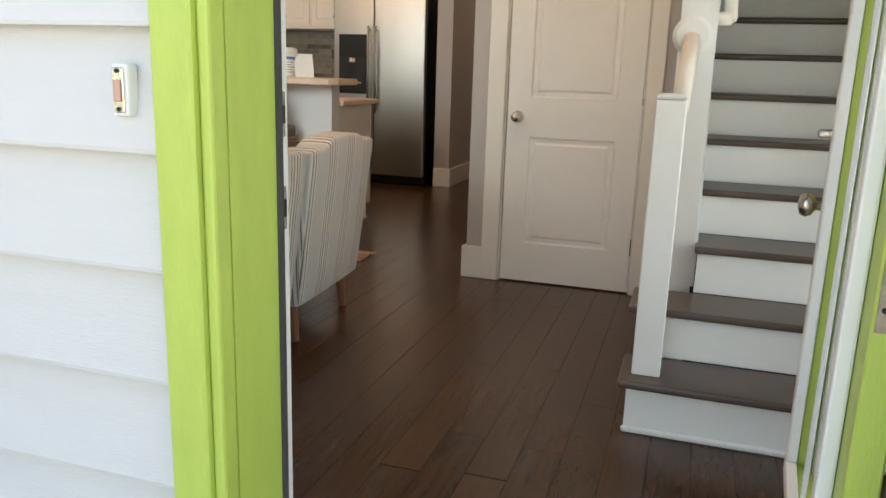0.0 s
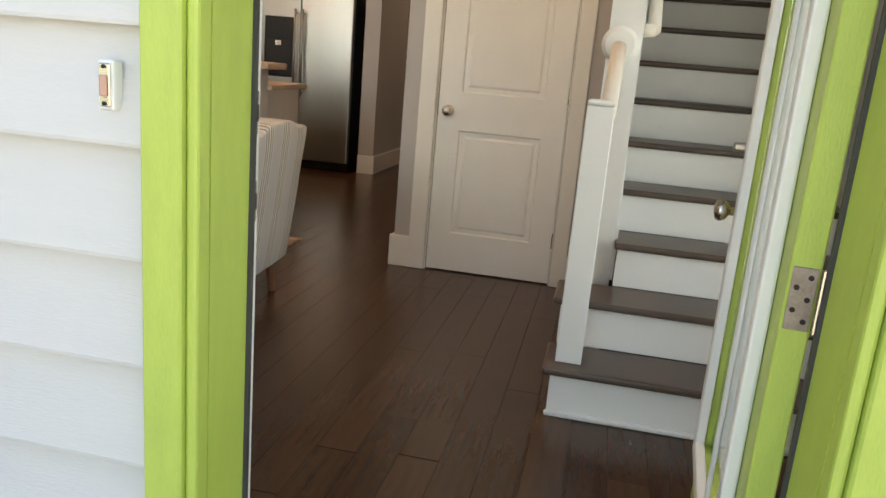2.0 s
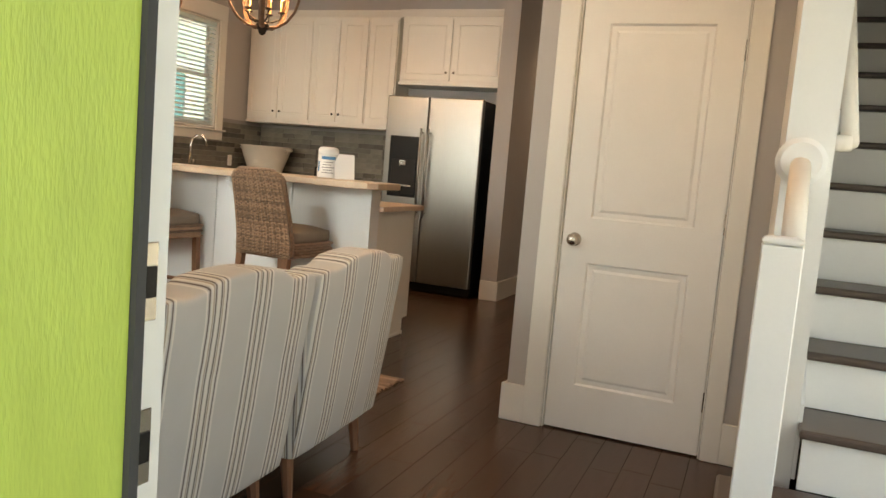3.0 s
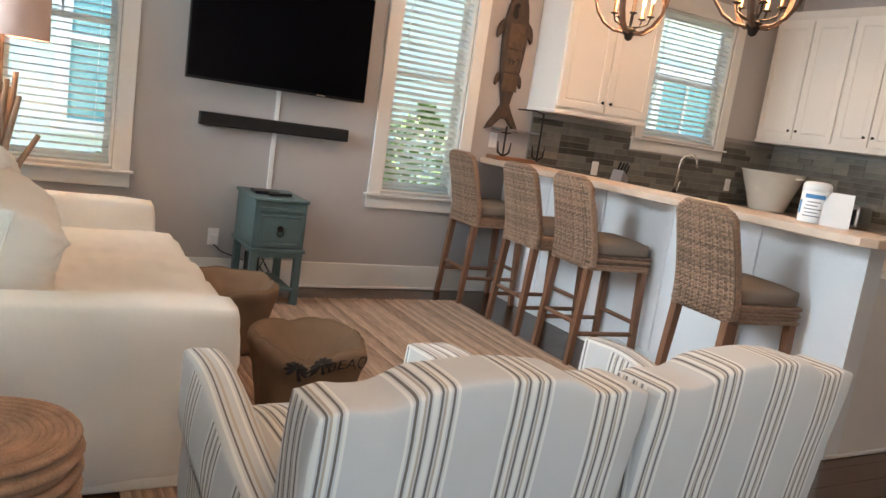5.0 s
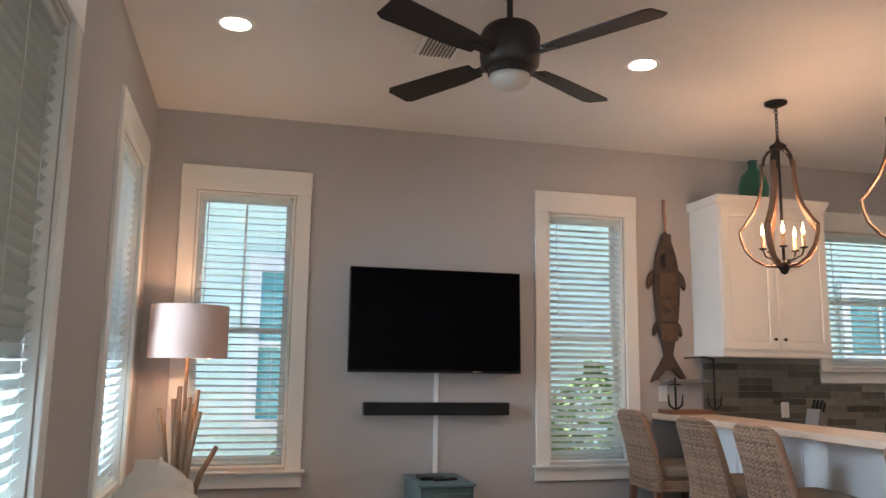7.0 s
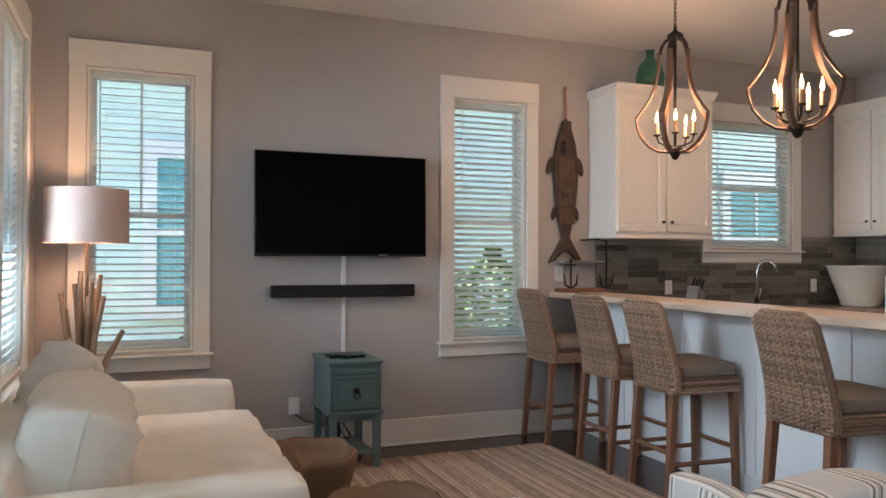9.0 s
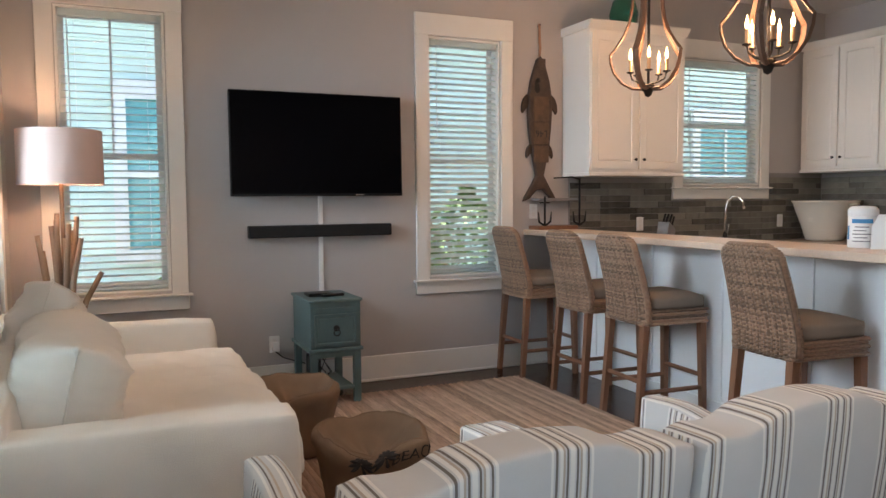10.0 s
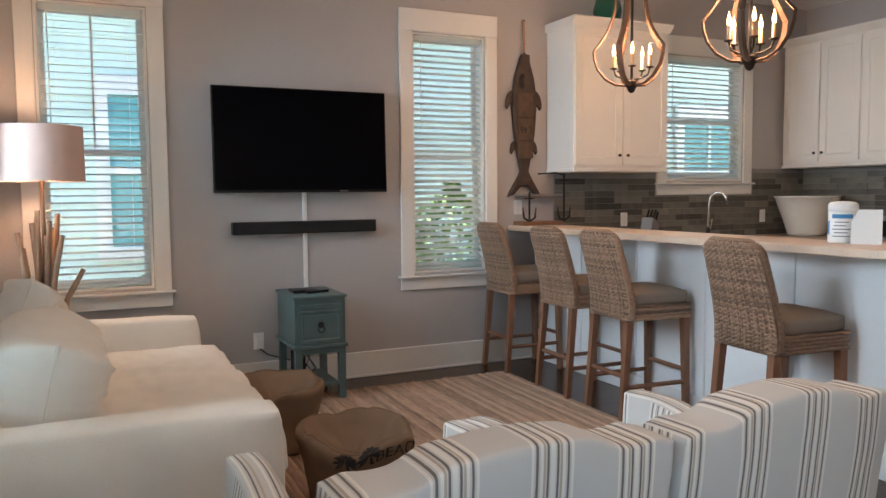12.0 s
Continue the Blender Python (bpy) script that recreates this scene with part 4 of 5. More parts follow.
for k in range(3):
    a = k * 2.094
    part("shade_spoke", tube([(0, 0, 1.55), (0.221 * math.cos(a), 0.221 * math.sin(a), 1.56)], 0.003, 5), BLACKM, lp)
lamp("floor_lamp_light", "POINT", pose(-5.20, 1.525, 1.58), 6.0, BULB, 0.05)
vs = thing("driftwood_sticks", "bundle of bare driftwood sticks in a holder", "decoration", (-5.17, 1.52, 0))
part("holder", lathe([(0.07, 0.031), (0.085, 0.2), (0.075, 0.55), (0.085, 0.68)], 20), DRIFT, vs, smooth=True)
for dx, dy, tx, ty, z in ((0.0, -0.03, 0.03, -0.10, 1.05), (0.03, 0, 0.05, -0.05, 1.19), (0.02, 0.03, 0.06, 0.02, 1.12), (-0.02, 0, -0.02, 0.06, 1.16), (0.04, 0.02, 0.1, 0.10, 1.12), (0.0, 0.04, 0.02, 0.20, 0.92), (-0.03, -0.02, -0.06, -0.03, 1.22), (0.03, -0.02, 0.05, -0.02, 1.26), (0.05, 0.0, 0.09, 0.04, 1.20), (0.01, 0.02, 0.03, 0.08, 1.24), (0.04, -0.03, 0.08, -0.12, 1.14)):
    mid = ((dx + tx) / 2 + random.uniform(-0.01, 0.01), (dy + ty) / 2 + random.uniform(-0.012, 0.012), (0.6 + z) / 2)
    part("stick", tube([(dx, dy, 0.5), mid, (tx, ty, z)], [0.018, 0.017, 0.014], 7), DRIFT, vs, smooth=True)

# ---- bar and stools ----
bar = thing("breakfast_bar", "white panelled breakfast bar with raised wooden top", "breakfast bar", (0, 0, 0))
part("front_panel", box(XW, -2.52, 5.02, 5.14, 0, 1.035), BARP, bar)
for x in (-5.0, -4.38, -3.76, -3.14):
    part("batten", box(x - 0.035, x + 0.035, 5.008, 5.0195, 0.12, 1.03, 0.003), BARP, bar)
part("baseboard", box(XW, -2.512, 5.004, 5.0195, 0, 0.12, 0.003), BARP, bar)
bt = prism([(XW + 0.002, 4.77), (-2.52, 4.77), (-2.44, 4.80), (-2.40, 4.87), (-2.40, 5.18), (XW + 0.002, 5.18)], 1.036, 1.078, "z", bevel=0.006)
part("bar_top", bt, BUTCHER, bar, "pale wood-look bar top with rounded corner")
for x in (-4.7, -3.5):
    part("bracket", prism([(5.007, 1.035), (4.84, 1.035), (4.84, 1.005), (5.007, 0.84)], x - 0.02, x + 0.02, "x"), BARP, bar)
bc = thing("base_cabinet", "white base cabinets behind the bar", "cabinet", (0, 0, 0))
part("end_panel", box(-2.54, -2.52, 5.1405, 5.70, 0.115, 0.885), CAB, bc)
part("end_panel_foot", box(-2.54, -2.5205, 5.1405, 5.62, 0, 0.1145), CAB, bc)
part("carcass", box(XW + 0.62, -2.541, 5.1405, 5.68, 0.1, 0.885), CAB, bc)
part("shoe_strip", box(-2.5195, -2.508, 5.02, 5.62, 0, 0.022, 0.004), TRIM, bc)
part("worktop", box(XW + 0.64, -2.49, 5.1405, 5.79, 0.886, 0.922, 0.006, 2), BUTCHER, bc, "wood-look worktop")
b2 = thing("sink_cabinet", "white sink cabinet run under the kitchen window", "cabinet", (0, 0, 0))
part("carcass", box(XW + 0.002, XW + 0.60, 5.145, YN - 0.002, 0.0, 0.885), CAB, b2)
part("worktop", box(XW + 0.002, XW + 0.635, 5.145, YN - 0.002, 0.886, 0.922, 0.004), COUNTER, b2, "speckled brown laminate worktop")
b3 = thing("stove_cabinet", "white base cabinet along the kitchen wall", "cabinet", (0, 0, 0))
part("carcass", box(XW + 0.64, -3.75, YN - 0.62, YN - 0.002, 0.0, 0.885), CAB, b3)
part("worktop", box(XW + 0.64, -3.72, YN - 0.66, YN - 0.002, 0.886, 0.922, 0.004), COUNTER, b3, "speckled brown laminate worktop")


def stool(at, rz=0):
    s = thing("bar_stool", "wicker bar stool with wooden legs and tan cushion", "bar stool", at, rz, "stools at the bar")
    w, d = 0.195, 0.215
    seat = 0.672
    for sx in (-1, 1):
        for sy in (-1, 1):
            x, y = sx * (w - 0.02), sy * (d - 0.02)
            foot = (x + sx * 0.012, y + (-0.05 if sy < 0 else 0.012), 0)
            part("leg", tube([(x, y, seat - 0.04), foot], [0.030, 0.023], 4, up=(1, 1, 0)), STOOLW, s)
        part("stretcher", tube([(sx * (w - 0.012), -d - 0.005, 0.20), (sx * (w - 0.012), d - 0.012, 0.20)], 0.014, 6), STOOLW, s)
    part("stretcher", tube([(-w + 0.02, d - 0.012, 0.27), (w - 0.02, d - 0.012, 0.27)], 0.014, 6), STOOLW, s)
    part("stretcher", tube([(-w + 0.02, -d - 0.003, 0.26), (w - 0.02, -d - 0.003, 0.26)], 0.014, 6), STOOLW, s)
    bm = bmesh.new()
    for k in range(5):
        z = seat - 0.075 + k * 0.018
        loop = []
        cnt = 56
        for j in range(cnt + 1):
            t = j / cnt * 4
            e, f = int(t) % 4, t - int(t)
            cx, cy = [(-w + 2 * w * f, -d), (w, -d + 2 * d * f), (w - 2 * w * f, d), (-w, d - 2 * d * f)][e]
            b = 0.004 * math.sin(j * math.pi / 1.5 + k * math.pi)
            loop.append((cx + b * (1 if abs(cx) >= w - 1e-6 else 0) * math.copysign(1, cx), cy + b * (1 if abs(cy) >= d - 1e-6 else 0) * math.copysign(1, cy), z))
        tube(loop, 0.0105, 5, bm)
    part("seat_weave", bm, WICKER, s, smooth=True)
    part("seat_frame", box(-w + 0.008, w - 0.008, -d + 0.008, d - 0.008, seat - 0.075, seat + 0.005), WICKER, s)
    part("seat_cushion", soft(-w + 0.005, w - 0.005, -d + 0.05, d - 0.002, seat, seat + 0.085, 0.02, 5, 8, 1, 0.004), SEATC, s, "tan cloth cushion", True)
    # woven back: strands over and under upright canes, leaning and rounded at the top
    def across(u):
        half = w + 0.010 - 0.022 * max(0, u)
        if u > 0.88:
            half *= max(0.3, math.sqrt(max(0.03, 1 - ((u - 0.88) / 0.17) ** 2)))
        return half

    def lean(u):
        return -d + 0.015 - 0.11 * max(0, u) ** 1.3

    canes, per = 19, 4
    bm = bmesh.new()
    rows = 54
    for k in range(rows):
        z = seat - 0.075 + k * 0.0096
        u = (z - seat) / 0.433
        half, y0 = across(u), lean(u)
        pts, cnt = [], (canes - 1) * per
        for sheet, amp in ((-0.010, 0.0062), (0.030, 0.0045)):
            for j in range(cnt + 1):
                f = j / cnt * 2 - 1
                f = f if sheet < 0 else -f
                sag = 0.0025 * noise.noise(Vector((f * 5 + k * 7.3, k * 1.7, sheet)))
                pts.append((half * f, y0 - 0.028 * (1 - f * f) + amp * math.cos(j / per * math.pi + k * math.pi) * (1 - f ** 8) + sheet, z + sag))
        pts.append(pts[0])
        tube(pts, 0.0047, 5, bm, flat=0.8, up=(0, 0, 1))
    part("backrest_weave", bm, WICKER, s, "woven wicker backrest", True)
    bm = bmesh.new()
    for j in range(canes):
        f = j / (canes - 1) * 2 - 1
        for off in (-0.0042, 0.0042):
            pts = []
            for k in range(11):
                u = -0.14 + k / 10 * (1.14 - 0.10 * f * f * f * f)
                pts.append((across(u) * f * 0.985 + off, lean(u) - 0.028 * (1 - f * f) - 0.010, seat + 0.433 * u))
            tube(pts, 0.0042, 5, bm)
    tagged(part("cane_warp", bm, WICKER, s, smooth=True), kind="stuff")
    bm = bmesh.new()
    rim = [(sx * (across(u) - 0.004), lean(u) + 0.008, seat + 0.433 * u) for sx, us in ((-1, range(12)), (1, range(11, -1, -1))) for u in [-0.15 + q * 0.105 for q in us]]
    tube(rim, 0.021, 8, bm, flat=0.55, up=(0, 1, 0))
    part("backrest_binding", bm, WICKER, s, smooth=True)
    # dark sheet added inside the back, so gaps between strands look shaded
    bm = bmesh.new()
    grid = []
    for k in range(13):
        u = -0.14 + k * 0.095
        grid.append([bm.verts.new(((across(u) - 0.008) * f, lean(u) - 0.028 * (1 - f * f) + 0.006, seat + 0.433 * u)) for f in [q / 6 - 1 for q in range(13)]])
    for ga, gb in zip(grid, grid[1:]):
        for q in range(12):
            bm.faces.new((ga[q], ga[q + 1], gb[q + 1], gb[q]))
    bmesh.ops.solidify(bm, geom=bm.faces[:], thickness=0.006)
    part("backrest_gap_shade", bm, WICKERGAP, s, smooth=True)
    return s


s0 = stool((-5.36, 4.765, 0), -2)
for x, y, r in ((-4.57, 4.755, -2), (-4.015, 4.765, -4), (-2.96, 4.745, -5)):
    copy_thing(s0, pose(x, y, 0, 0, 0, r))


# ---- chandeliers ----
def chandelier(at):
    c = thing("chandelier", "barrel-stave chandelier with five lit candle bulbs", "chandelier", at, 0, "chandeliers over the bar")
    lower = [(0.035, 0.015), (0.10, 0.022), (0.165, 0.06), (0.215, 0.125), (0.236, 0.19), (0.240, 0.235)]
    flare = [(0.243, 0.238), (0.205, 0.285), (0.155, 0.36), (0.122, 0.44), (0.106, 0.52), (0.100, 0.60), (0.102, 0.655)]
    crook = [(0.092, 0.645), (0.084, 0.69), (0.062, 0.727), (0.035, 0.742), (0.012, 0.745)]
    for k in range(5):
        a = k * 2 * math.pi / 5 + 0.25
        ca, sa = math.cos(a), math.sin(a)
        for nm, pr, mt in (("lower_stave", lower, BARREL), ("stave", flare, BARREL), ("crook", crook, BLACKM)):
            part(nm, tube([(r * ca, r * sa, z) for r, z in pr], 0.019, 4, flat=0.5, up=(-sa, ca, 0.001)), mt, c)
    part("rod", tube([(0, 0, 0.02), (0, 0, 0.78)], 0.009, 8), BLACKM, c)
    part("finial", lathe([(0.004, -0.035), (0.02, -0.025), (0.03, 0.0), (0.042, 0.01), (0.045, 0.035), (0.02, 0.05)], 14), BLACKM, c, smooth=True)
    part("crown", lathe([(0.02, 0.735), (0.05, 0.75), (0.05, 0.765), (0.015, 0.79), (0.008, 0.82)], 16), BLACKM, c, smooth=True)
    for k in range(5):
        a = k * 2 * math.pi / 5 + 0.6
        ca, sa = math.cos(a), math.sin(a)
        arm = part("candle_arm", tube([(0.012 * ca, 0.012 * sa, 0.05), (0.06 * ca, 0.06 * sa, 0.055), (0.105 * ca, 0.105 * sa, 0.075), (0.118 * ca, 0.118 * sa, 0.115)], 0.006, 6), BLACKM, c, smooth=True)
        part("cup", lathe([(0.008, 0.112), (0.024, 0.118), (0.024, 0.124), (0.012, 0.126)], 12, center=(0.118 * ca, 0.118 * sa)), BLACKM, arm)
        part("candle_sleeve", lathe([(0.011, 0.1262), (0.011, 0.20)], 10, center=(0.118 * ca, 0.118 * sa)), BRASS, arm)
        part("bulb", lathe([(0.006, 0.2005), (0.0105, 0.22), (0.0095, 0.235), (0.003, 0.26), (0.0005, 0.275)], 10, center=(0.118 * ca, 0.118 * sa)), BULBM, arm, "lit flame bulb", True)
    drop = TOP - at[2]
    bm = bmesh.new()
    z, k = 0.80, 0
    while z < drop - 0.03:
        pts = [(0.009 * math.cos(t * math.pi / 5) * (k % 2), 0.009 * math.cos(t * math.pi / 5) * (1 - k % 2), z + 0.016 + 0.017 * math.sin(t * math.pi / 5)) for t in range(11)]
        tube(pts, 0.0028, 5, bm)
        z, k = z + 0.027, k + 1
    part("chain", bm, BLACKM, c)
    part("canopy", lathe([(0.02, drop - 0.035), (0.05, drop - 0.022), (0.068, drop - 0.012), (0.068, drop - 0.001)], 24), BLACKM, c, smooth=True)
    return c


for x in (-4.36, -3.39):
    chandelier((x, 4.97, 2.005))
    lamp("chandelier_light", "POINT", pose(x, 4.97, 2.235), 5.2, BULB, 0.09)

# ---- kitchen ----


def wall_cabinet(name, label, at, rz, w, d, h, doors, crown=True):
    """Wall-hung cabinet: x along its width, its front at y = 0, the wall at y = d."""
    c = thing(name, label, "cabinet", at, rz)
    part("body", box(0, w, 0.021, d, 0, h), CAB, c)
    dw = w / doors
    for k in range(doors):
        dd = part("cabinet_door", panel_slab(dw - 0.022, h - 0.05, 0.018, [(0.055, dw - 0.077, 0.055, h - 0.105)], 0.008, 0.004), CAB, c)
        dd.matrix_basis = pose(dw * k + 0.011, 0.002, 0.025)
        left = (k % 2 == 1) if doors > 1 else False
        part("knob", lathe([(0.005, 0), (0.005, 0.012), (0.012, 0.017), (0.012, 0.024), (0.005, 0.028)], 12), BLACKM if name == "wall_cabinet" else NICKEL, dd, "small metal knob", True).matrix_basis = pose(0.03 if left else dw - 0.05, 0, 0.075, 90)
    part("light_rail", box(-0.006, w + 0.006, 0.004, d, -0.028, -0.001, 0.004), CAB, c)
    if crown:
        part("crown", prism([(d, h), (0.012, h), (-0.03, h + 0.05), (-0.03, h + 0.062), (d, h + 0.062)], -0.02, w + 0.02, "x"), CAB, c)
    return c


wall_cabinet("wall_cabinet", "white two-door wall cabinet beside the window", (-5.22, 5.13, 1.52), 90, 0.91, 0.386, 1.08, 2)
wall_cabinet("wall_cabinet", "white two-door wall cabinet over the counter", (-5.58, 7.74, 1.57), 0, 0.80, 0.326, 1.10, 2)
wall_cabinet("wall_cabinet", "white two-door wall cabinet over the stove side", (-4.775, 7.74, 1.57), 0, 0.66, 0.326, 1.10, 2)
wall_cabinet("wall_cabinet", "narrow white wall cabinet beside the refrigerator", (-4.11, 7.74, 1.57), 0, 0.33, 0.326, 1.10, 1)
wall_cabinet("fridge_cabinet", "white cabinet above the refrigerator", (-3.72, 7.70, 2.03), 0, 1.10, 0.366, 0.64, 2)

fr = thing("refrigerator", "stainless side-by-side refrigerator with black dispenser", "refrigerator", (-3.66, 7.38, 0))
FW, FH = 0.98, 1.86
part("body", box(0.004, FW - 0.004, 0.075, 0.68, 0.03, FH - 0.01), BLACKP, fr)
part("kick_grille", box(0.01, FW - 0.01, 0.05, 0.0745, 0.012, 0.085), BLACKP, fr)
for x0, x1, nm in ((0.0, 0.435, "freezer_door"), (0.442, FW, "fridge_door")):
    dd = part(nm, box(x0, x1, 0, 0.07, 0.09, FH, 0.012, 3), STEEL, fr)
    hx = x1 - 0.035 if nm == "freezer_door" else x0 + 0.035
    hd = part("handle", tube([(hx, -0.055, 0.72), (hx, -0.055, 1.56)], 0.012, 10), STEEL, dd, smooth=True)
    for z in (0.76, 1.52):
        part("handle_post", tube([(hx, 0.002, z), (hx, -0.05, z)], 0.009, 8), STEEL, dd)
    if nm == "freezer_door":
        ds = part("dispenser", box(0.06, 0.375, -0.006, 0.03, 0.90, 1.48, 0.006), BLACKP, dd, "black ice and water dispenser")
        part("alcove", box(0.09, 0.345, -0.0095, -0.0062, 0.93, 1.26, 0.004), BLACKM, ds)
        part("spout", box(0.18, 0.25, -0.03, -0.0098, 1.2, 1.25, 0.006), NICKEL, ds)
        part("tray", box(0.11, 0.32, -0.03, -0.0098, 1.0, 1.018, 0.003), NICKEL, ds)

# sink tap, pot, canister and small things
tap = thing("kitchen_faucet", "dark gooseneck kitchen faucet at the sink", "faucet", (-5.36, 6.62, 0.922))
part("base", lathe([(0.028, 0), (0.028, 0.01), (0.02, 0.03), (0.018, 0.09)], 16), BLACKM, tap, smooth=True)
part("spout", tube([(0, 0, 0.08), (0, 0, 0.30), (0.01, 0.012, 0.36), (0.045, 0.035, 0.40), (0.09, 0.06, 0.40), (0.12, 0.075, 0.36), (0.13, 0.08, 0.30)], 0.013, 10), NICKEL, tap, smooth=True)
part("lever", tube([(0.02, 0, 0.07), (0.05, -0.02, 0.11), (0.07, -0.025, 0.17)], 0.007, 8), NICKEL, tap, smooth=True)
sink = tagged(part("kitchen_sink", box(-5.46, -5.08, 6.35, 7.2, 0.9222, 0.9262, 0.002), STEEL), "steel sink rim set in the worktop", "sink")
pot = thing("ceramic_tub", "large cream ceramic tub with two handles", "tub", (-5.27, 7.72, 0.922))
part("bowl", lathe([(0.13, 0), (0.155, 0.005), (0.165, 0.03), (0.20, 0.14), (0.245, 0.26), (0.272, 0.345), (0.285, 0.352), (0.282, 0.362), (0.265, 0.355), (0.23, 0.25), (0.18, 0.12), (0.14, 0.02)], 36), CERAM, pot, smooth=True)
for s in (-1, 1):
    part("handle", tube([(s * 0.27, -0.028, 0.322), (s * 0.318, -0.02, 0.332), (s * 0.318, 0.02, 0.332), (s * 0.27, 0.028, 0.322)], 0.012, 8), CERAM, pot, smooth=True)
can = thing("wipes_canister", "white wipes canister with blue and grey label", "canister", (-2.885, 5.07, 1.0785))
part("body", lathe([(0.062, 0), (0.066, 0.005), (0.066, 0.15), (0.06, 0.155)], 28), PAPER, can, smooth=True)
part("lid", lathe([(0.067, 0.152), (0.067, 0.182), (0.055, 0.196), (0.03, 0.20)], 28), WHITE, can, smooth=True)


def arc_patch(r, z0, z1, a0, a1, n=12):
    bm = bmesh.new()
    lo, hi = ([bm.verts.new((r * math.cos(radians(a0 + (a1 - a0) * k / n)), r * math.sin(radians(a0 + (a1 - a0) * k / n)), z)) for k in range(n + 1)] for z in (z0, z1))
    for k in range(n):
        bm.faces.new((lo[k], lo[k + 1], hi[k + 1], hi[k]))
    return bm


part("label_band", arc_patch(0.0664, 0.118, 0.138, -98, -14), BLUEP, can)
part("label_side", arc_patch(0.0664, 0.04, 0.105, -130, -112), BLUEP, can)
for k, (a0, a1) in enumerate(((-95, -25), (-88, -35), (-95, -22), (-90, -40), (-84, -30))):
    part("label_line", arc_patch(0.0665, 0.03 + 0.017 * k, 0.035 + 0.017 * k, a0, a1), GREYP, can)
card = thing("paper_stand", "folded white card standing on the bar", "card", (-2.76, 5.07, 1.0785), 35)
part("front_leaf", prism([(-0.05, 0), (0.05, 0.16), (0.053, 0.16), (-0.046, 0)], -0.065, 0.065, "x"), PAPER, card)
part("back_leaf", prism([(0.11, 0), (0.054, 0.16), (0.057, 0.16), (0.114, 0)], -0.065, 0.065, "x"), PAPER, card)
to = thing("toaster", "black and steel toaster on the counter", "toaster", (-4.42, 7.69, 0.922))
part("body", box(-0.14, 0.14, -0.09, 0.09, 0.01, 0.19, 0.025, 3), STEEL, to)
part("end_cap", box(-0.15, -0.1405, -0.09, 0.09, 0.012, 0.185, 0.004), BLACKP, to)
part("front", box(-0.11, 0.11, -0.096, -0.0905, 0.03, 0.16, 0.002), BLACKP, to)
kb = thing("knife_block", "grey knife block with black handled knives", "knife block", (-5.35, 5.95, 0.922), 20)
part("block", prism([(-0.06, 0), (0.07, 0), (0.10, 0.14), (0.0, 0.20)], -0.05, 0.05, "x"), GREYP, kb)
for k in range(6):
    part("knife_handle", box(-0.008, 0.008, -0.006, 0.006, 0, 0.10, 0.003), BLACKP, kb).matrix_basis = pose(-0.03 + 0.03 * (k % 3), 0.03 + 0.035 * (k // 3), 0.175 - 0.02 * (k // 3), -28)
outlet((XW + 0.012, 5.90, 1.10), 90, "beige outlet plate in the backsplash")
outlet((XW + 0.012, 7.52, 1.10), 90, "beige outlet plate in the backsplash")
gl = tagged(part("glass_vase", lathe([(0.06, 0), (0.10, 0.02), (0.115, 0.10), (0.09, 0.20), (0.035, 0.26), (0.03, 0.31), (0.04, 0.32), (0.034, 0.32), (0.024, 0.30), (0.03, 0.26), (0.083, 0.19), (0.105, 0.10), (0.09, 0.03)], 28), GGLASS, smooth=True), "green glass demijohn on top of the cabinet", "vase")
gl.matrix_world = pose(-5.38, 5.55, 2.6635)

# carved fish hanging by a rope, and anchors
fish = thing("fish_carving", "carved wooden fish hanging by a rope", "wall decoration", (-5.585, 4.90, 0))
half = [(0.0, 2.43), (0.03, 2.40), (0.055, 2.33), (0.085, 2.24), (0.105, 2.12), (0.11, 2.0), (0.10, 1.86), (0.085, 1.74), (0.06, 1.62), (0.04, 1.53), (0.035, 1.50)]
tail = [(0.07, 1.44), (0.13, 1.35), (0.155, 1.30), (0.10, 1.32), (0.03, 1.39)]
outl = half + tail + [(-y, z) for y, z in (half + tail)[::-1]][:-1]
part("body", prism([(y * 0.97, z) for y, z in outl], -0.022, 0.028, "x", bevel=0.012), FISHW, fish)
for (a, b) in ((1.60, 1.74), (1.74, 1.92), (1.92, 2.12)):
    part("plank_scale", box(0.0285, 0.036, -0.068, 0.068, a + 0.004, b - 0.004, 0.003), FISHP, fish)
for s in (-1, 1):
    for z, k in ((2.07, 1.0), (1.70, 0.75)):
        fin = [(0.075, 0.07), (0.115, 0.062), (0.145, 0.03), (0.160, -0.015), (0.163, -0.065), (0.150, -0.085), (0.132, -0.06), (0.105, -0.035), (0.075, -0.03)]
        part("fin", prism([(s * (0.075 * (1 if k == 1 else 0.75) + (u - 0.075) * k), z + v * k) for u, v in fin], -0.012, 0.010, "x", bevel=0.003), FISHW, fish)
part("gill", prism([(-0.055, 2.24), (-0.02, 2.21), (-0.012, 2.16), (-0.035, 2.14), (-0.06, 2.17)], 0.0285, 0.034, "x"), BLACKM, fish)
part("nose_block", box(0.0, 0.04, -0.035, 0.035, 2.33, 2.41, 0.006, 2), FISHW, fish)
part("eye", lathe([(0.02, 0), (0.02, 0.006), (0.008, 0.012)], 14), BLACKM, fish).matrix_basis = pose(0.029, -0.03, 2.24, 0, 90)
lt = lettering("L46", 0.075, fish, pose(0.0365, 0.0, 1.83, 90, 0, 90) @ pose(0, 0, 0, 0, 0, 180), INK, "number")
part("rope", tube([(0, 0, 2.40), (0.004, 0.004, 2.50), (0, 0, 2.60), (0, 0, 2.68)], 0.011, 8), ROPE, fish, smooth=True)
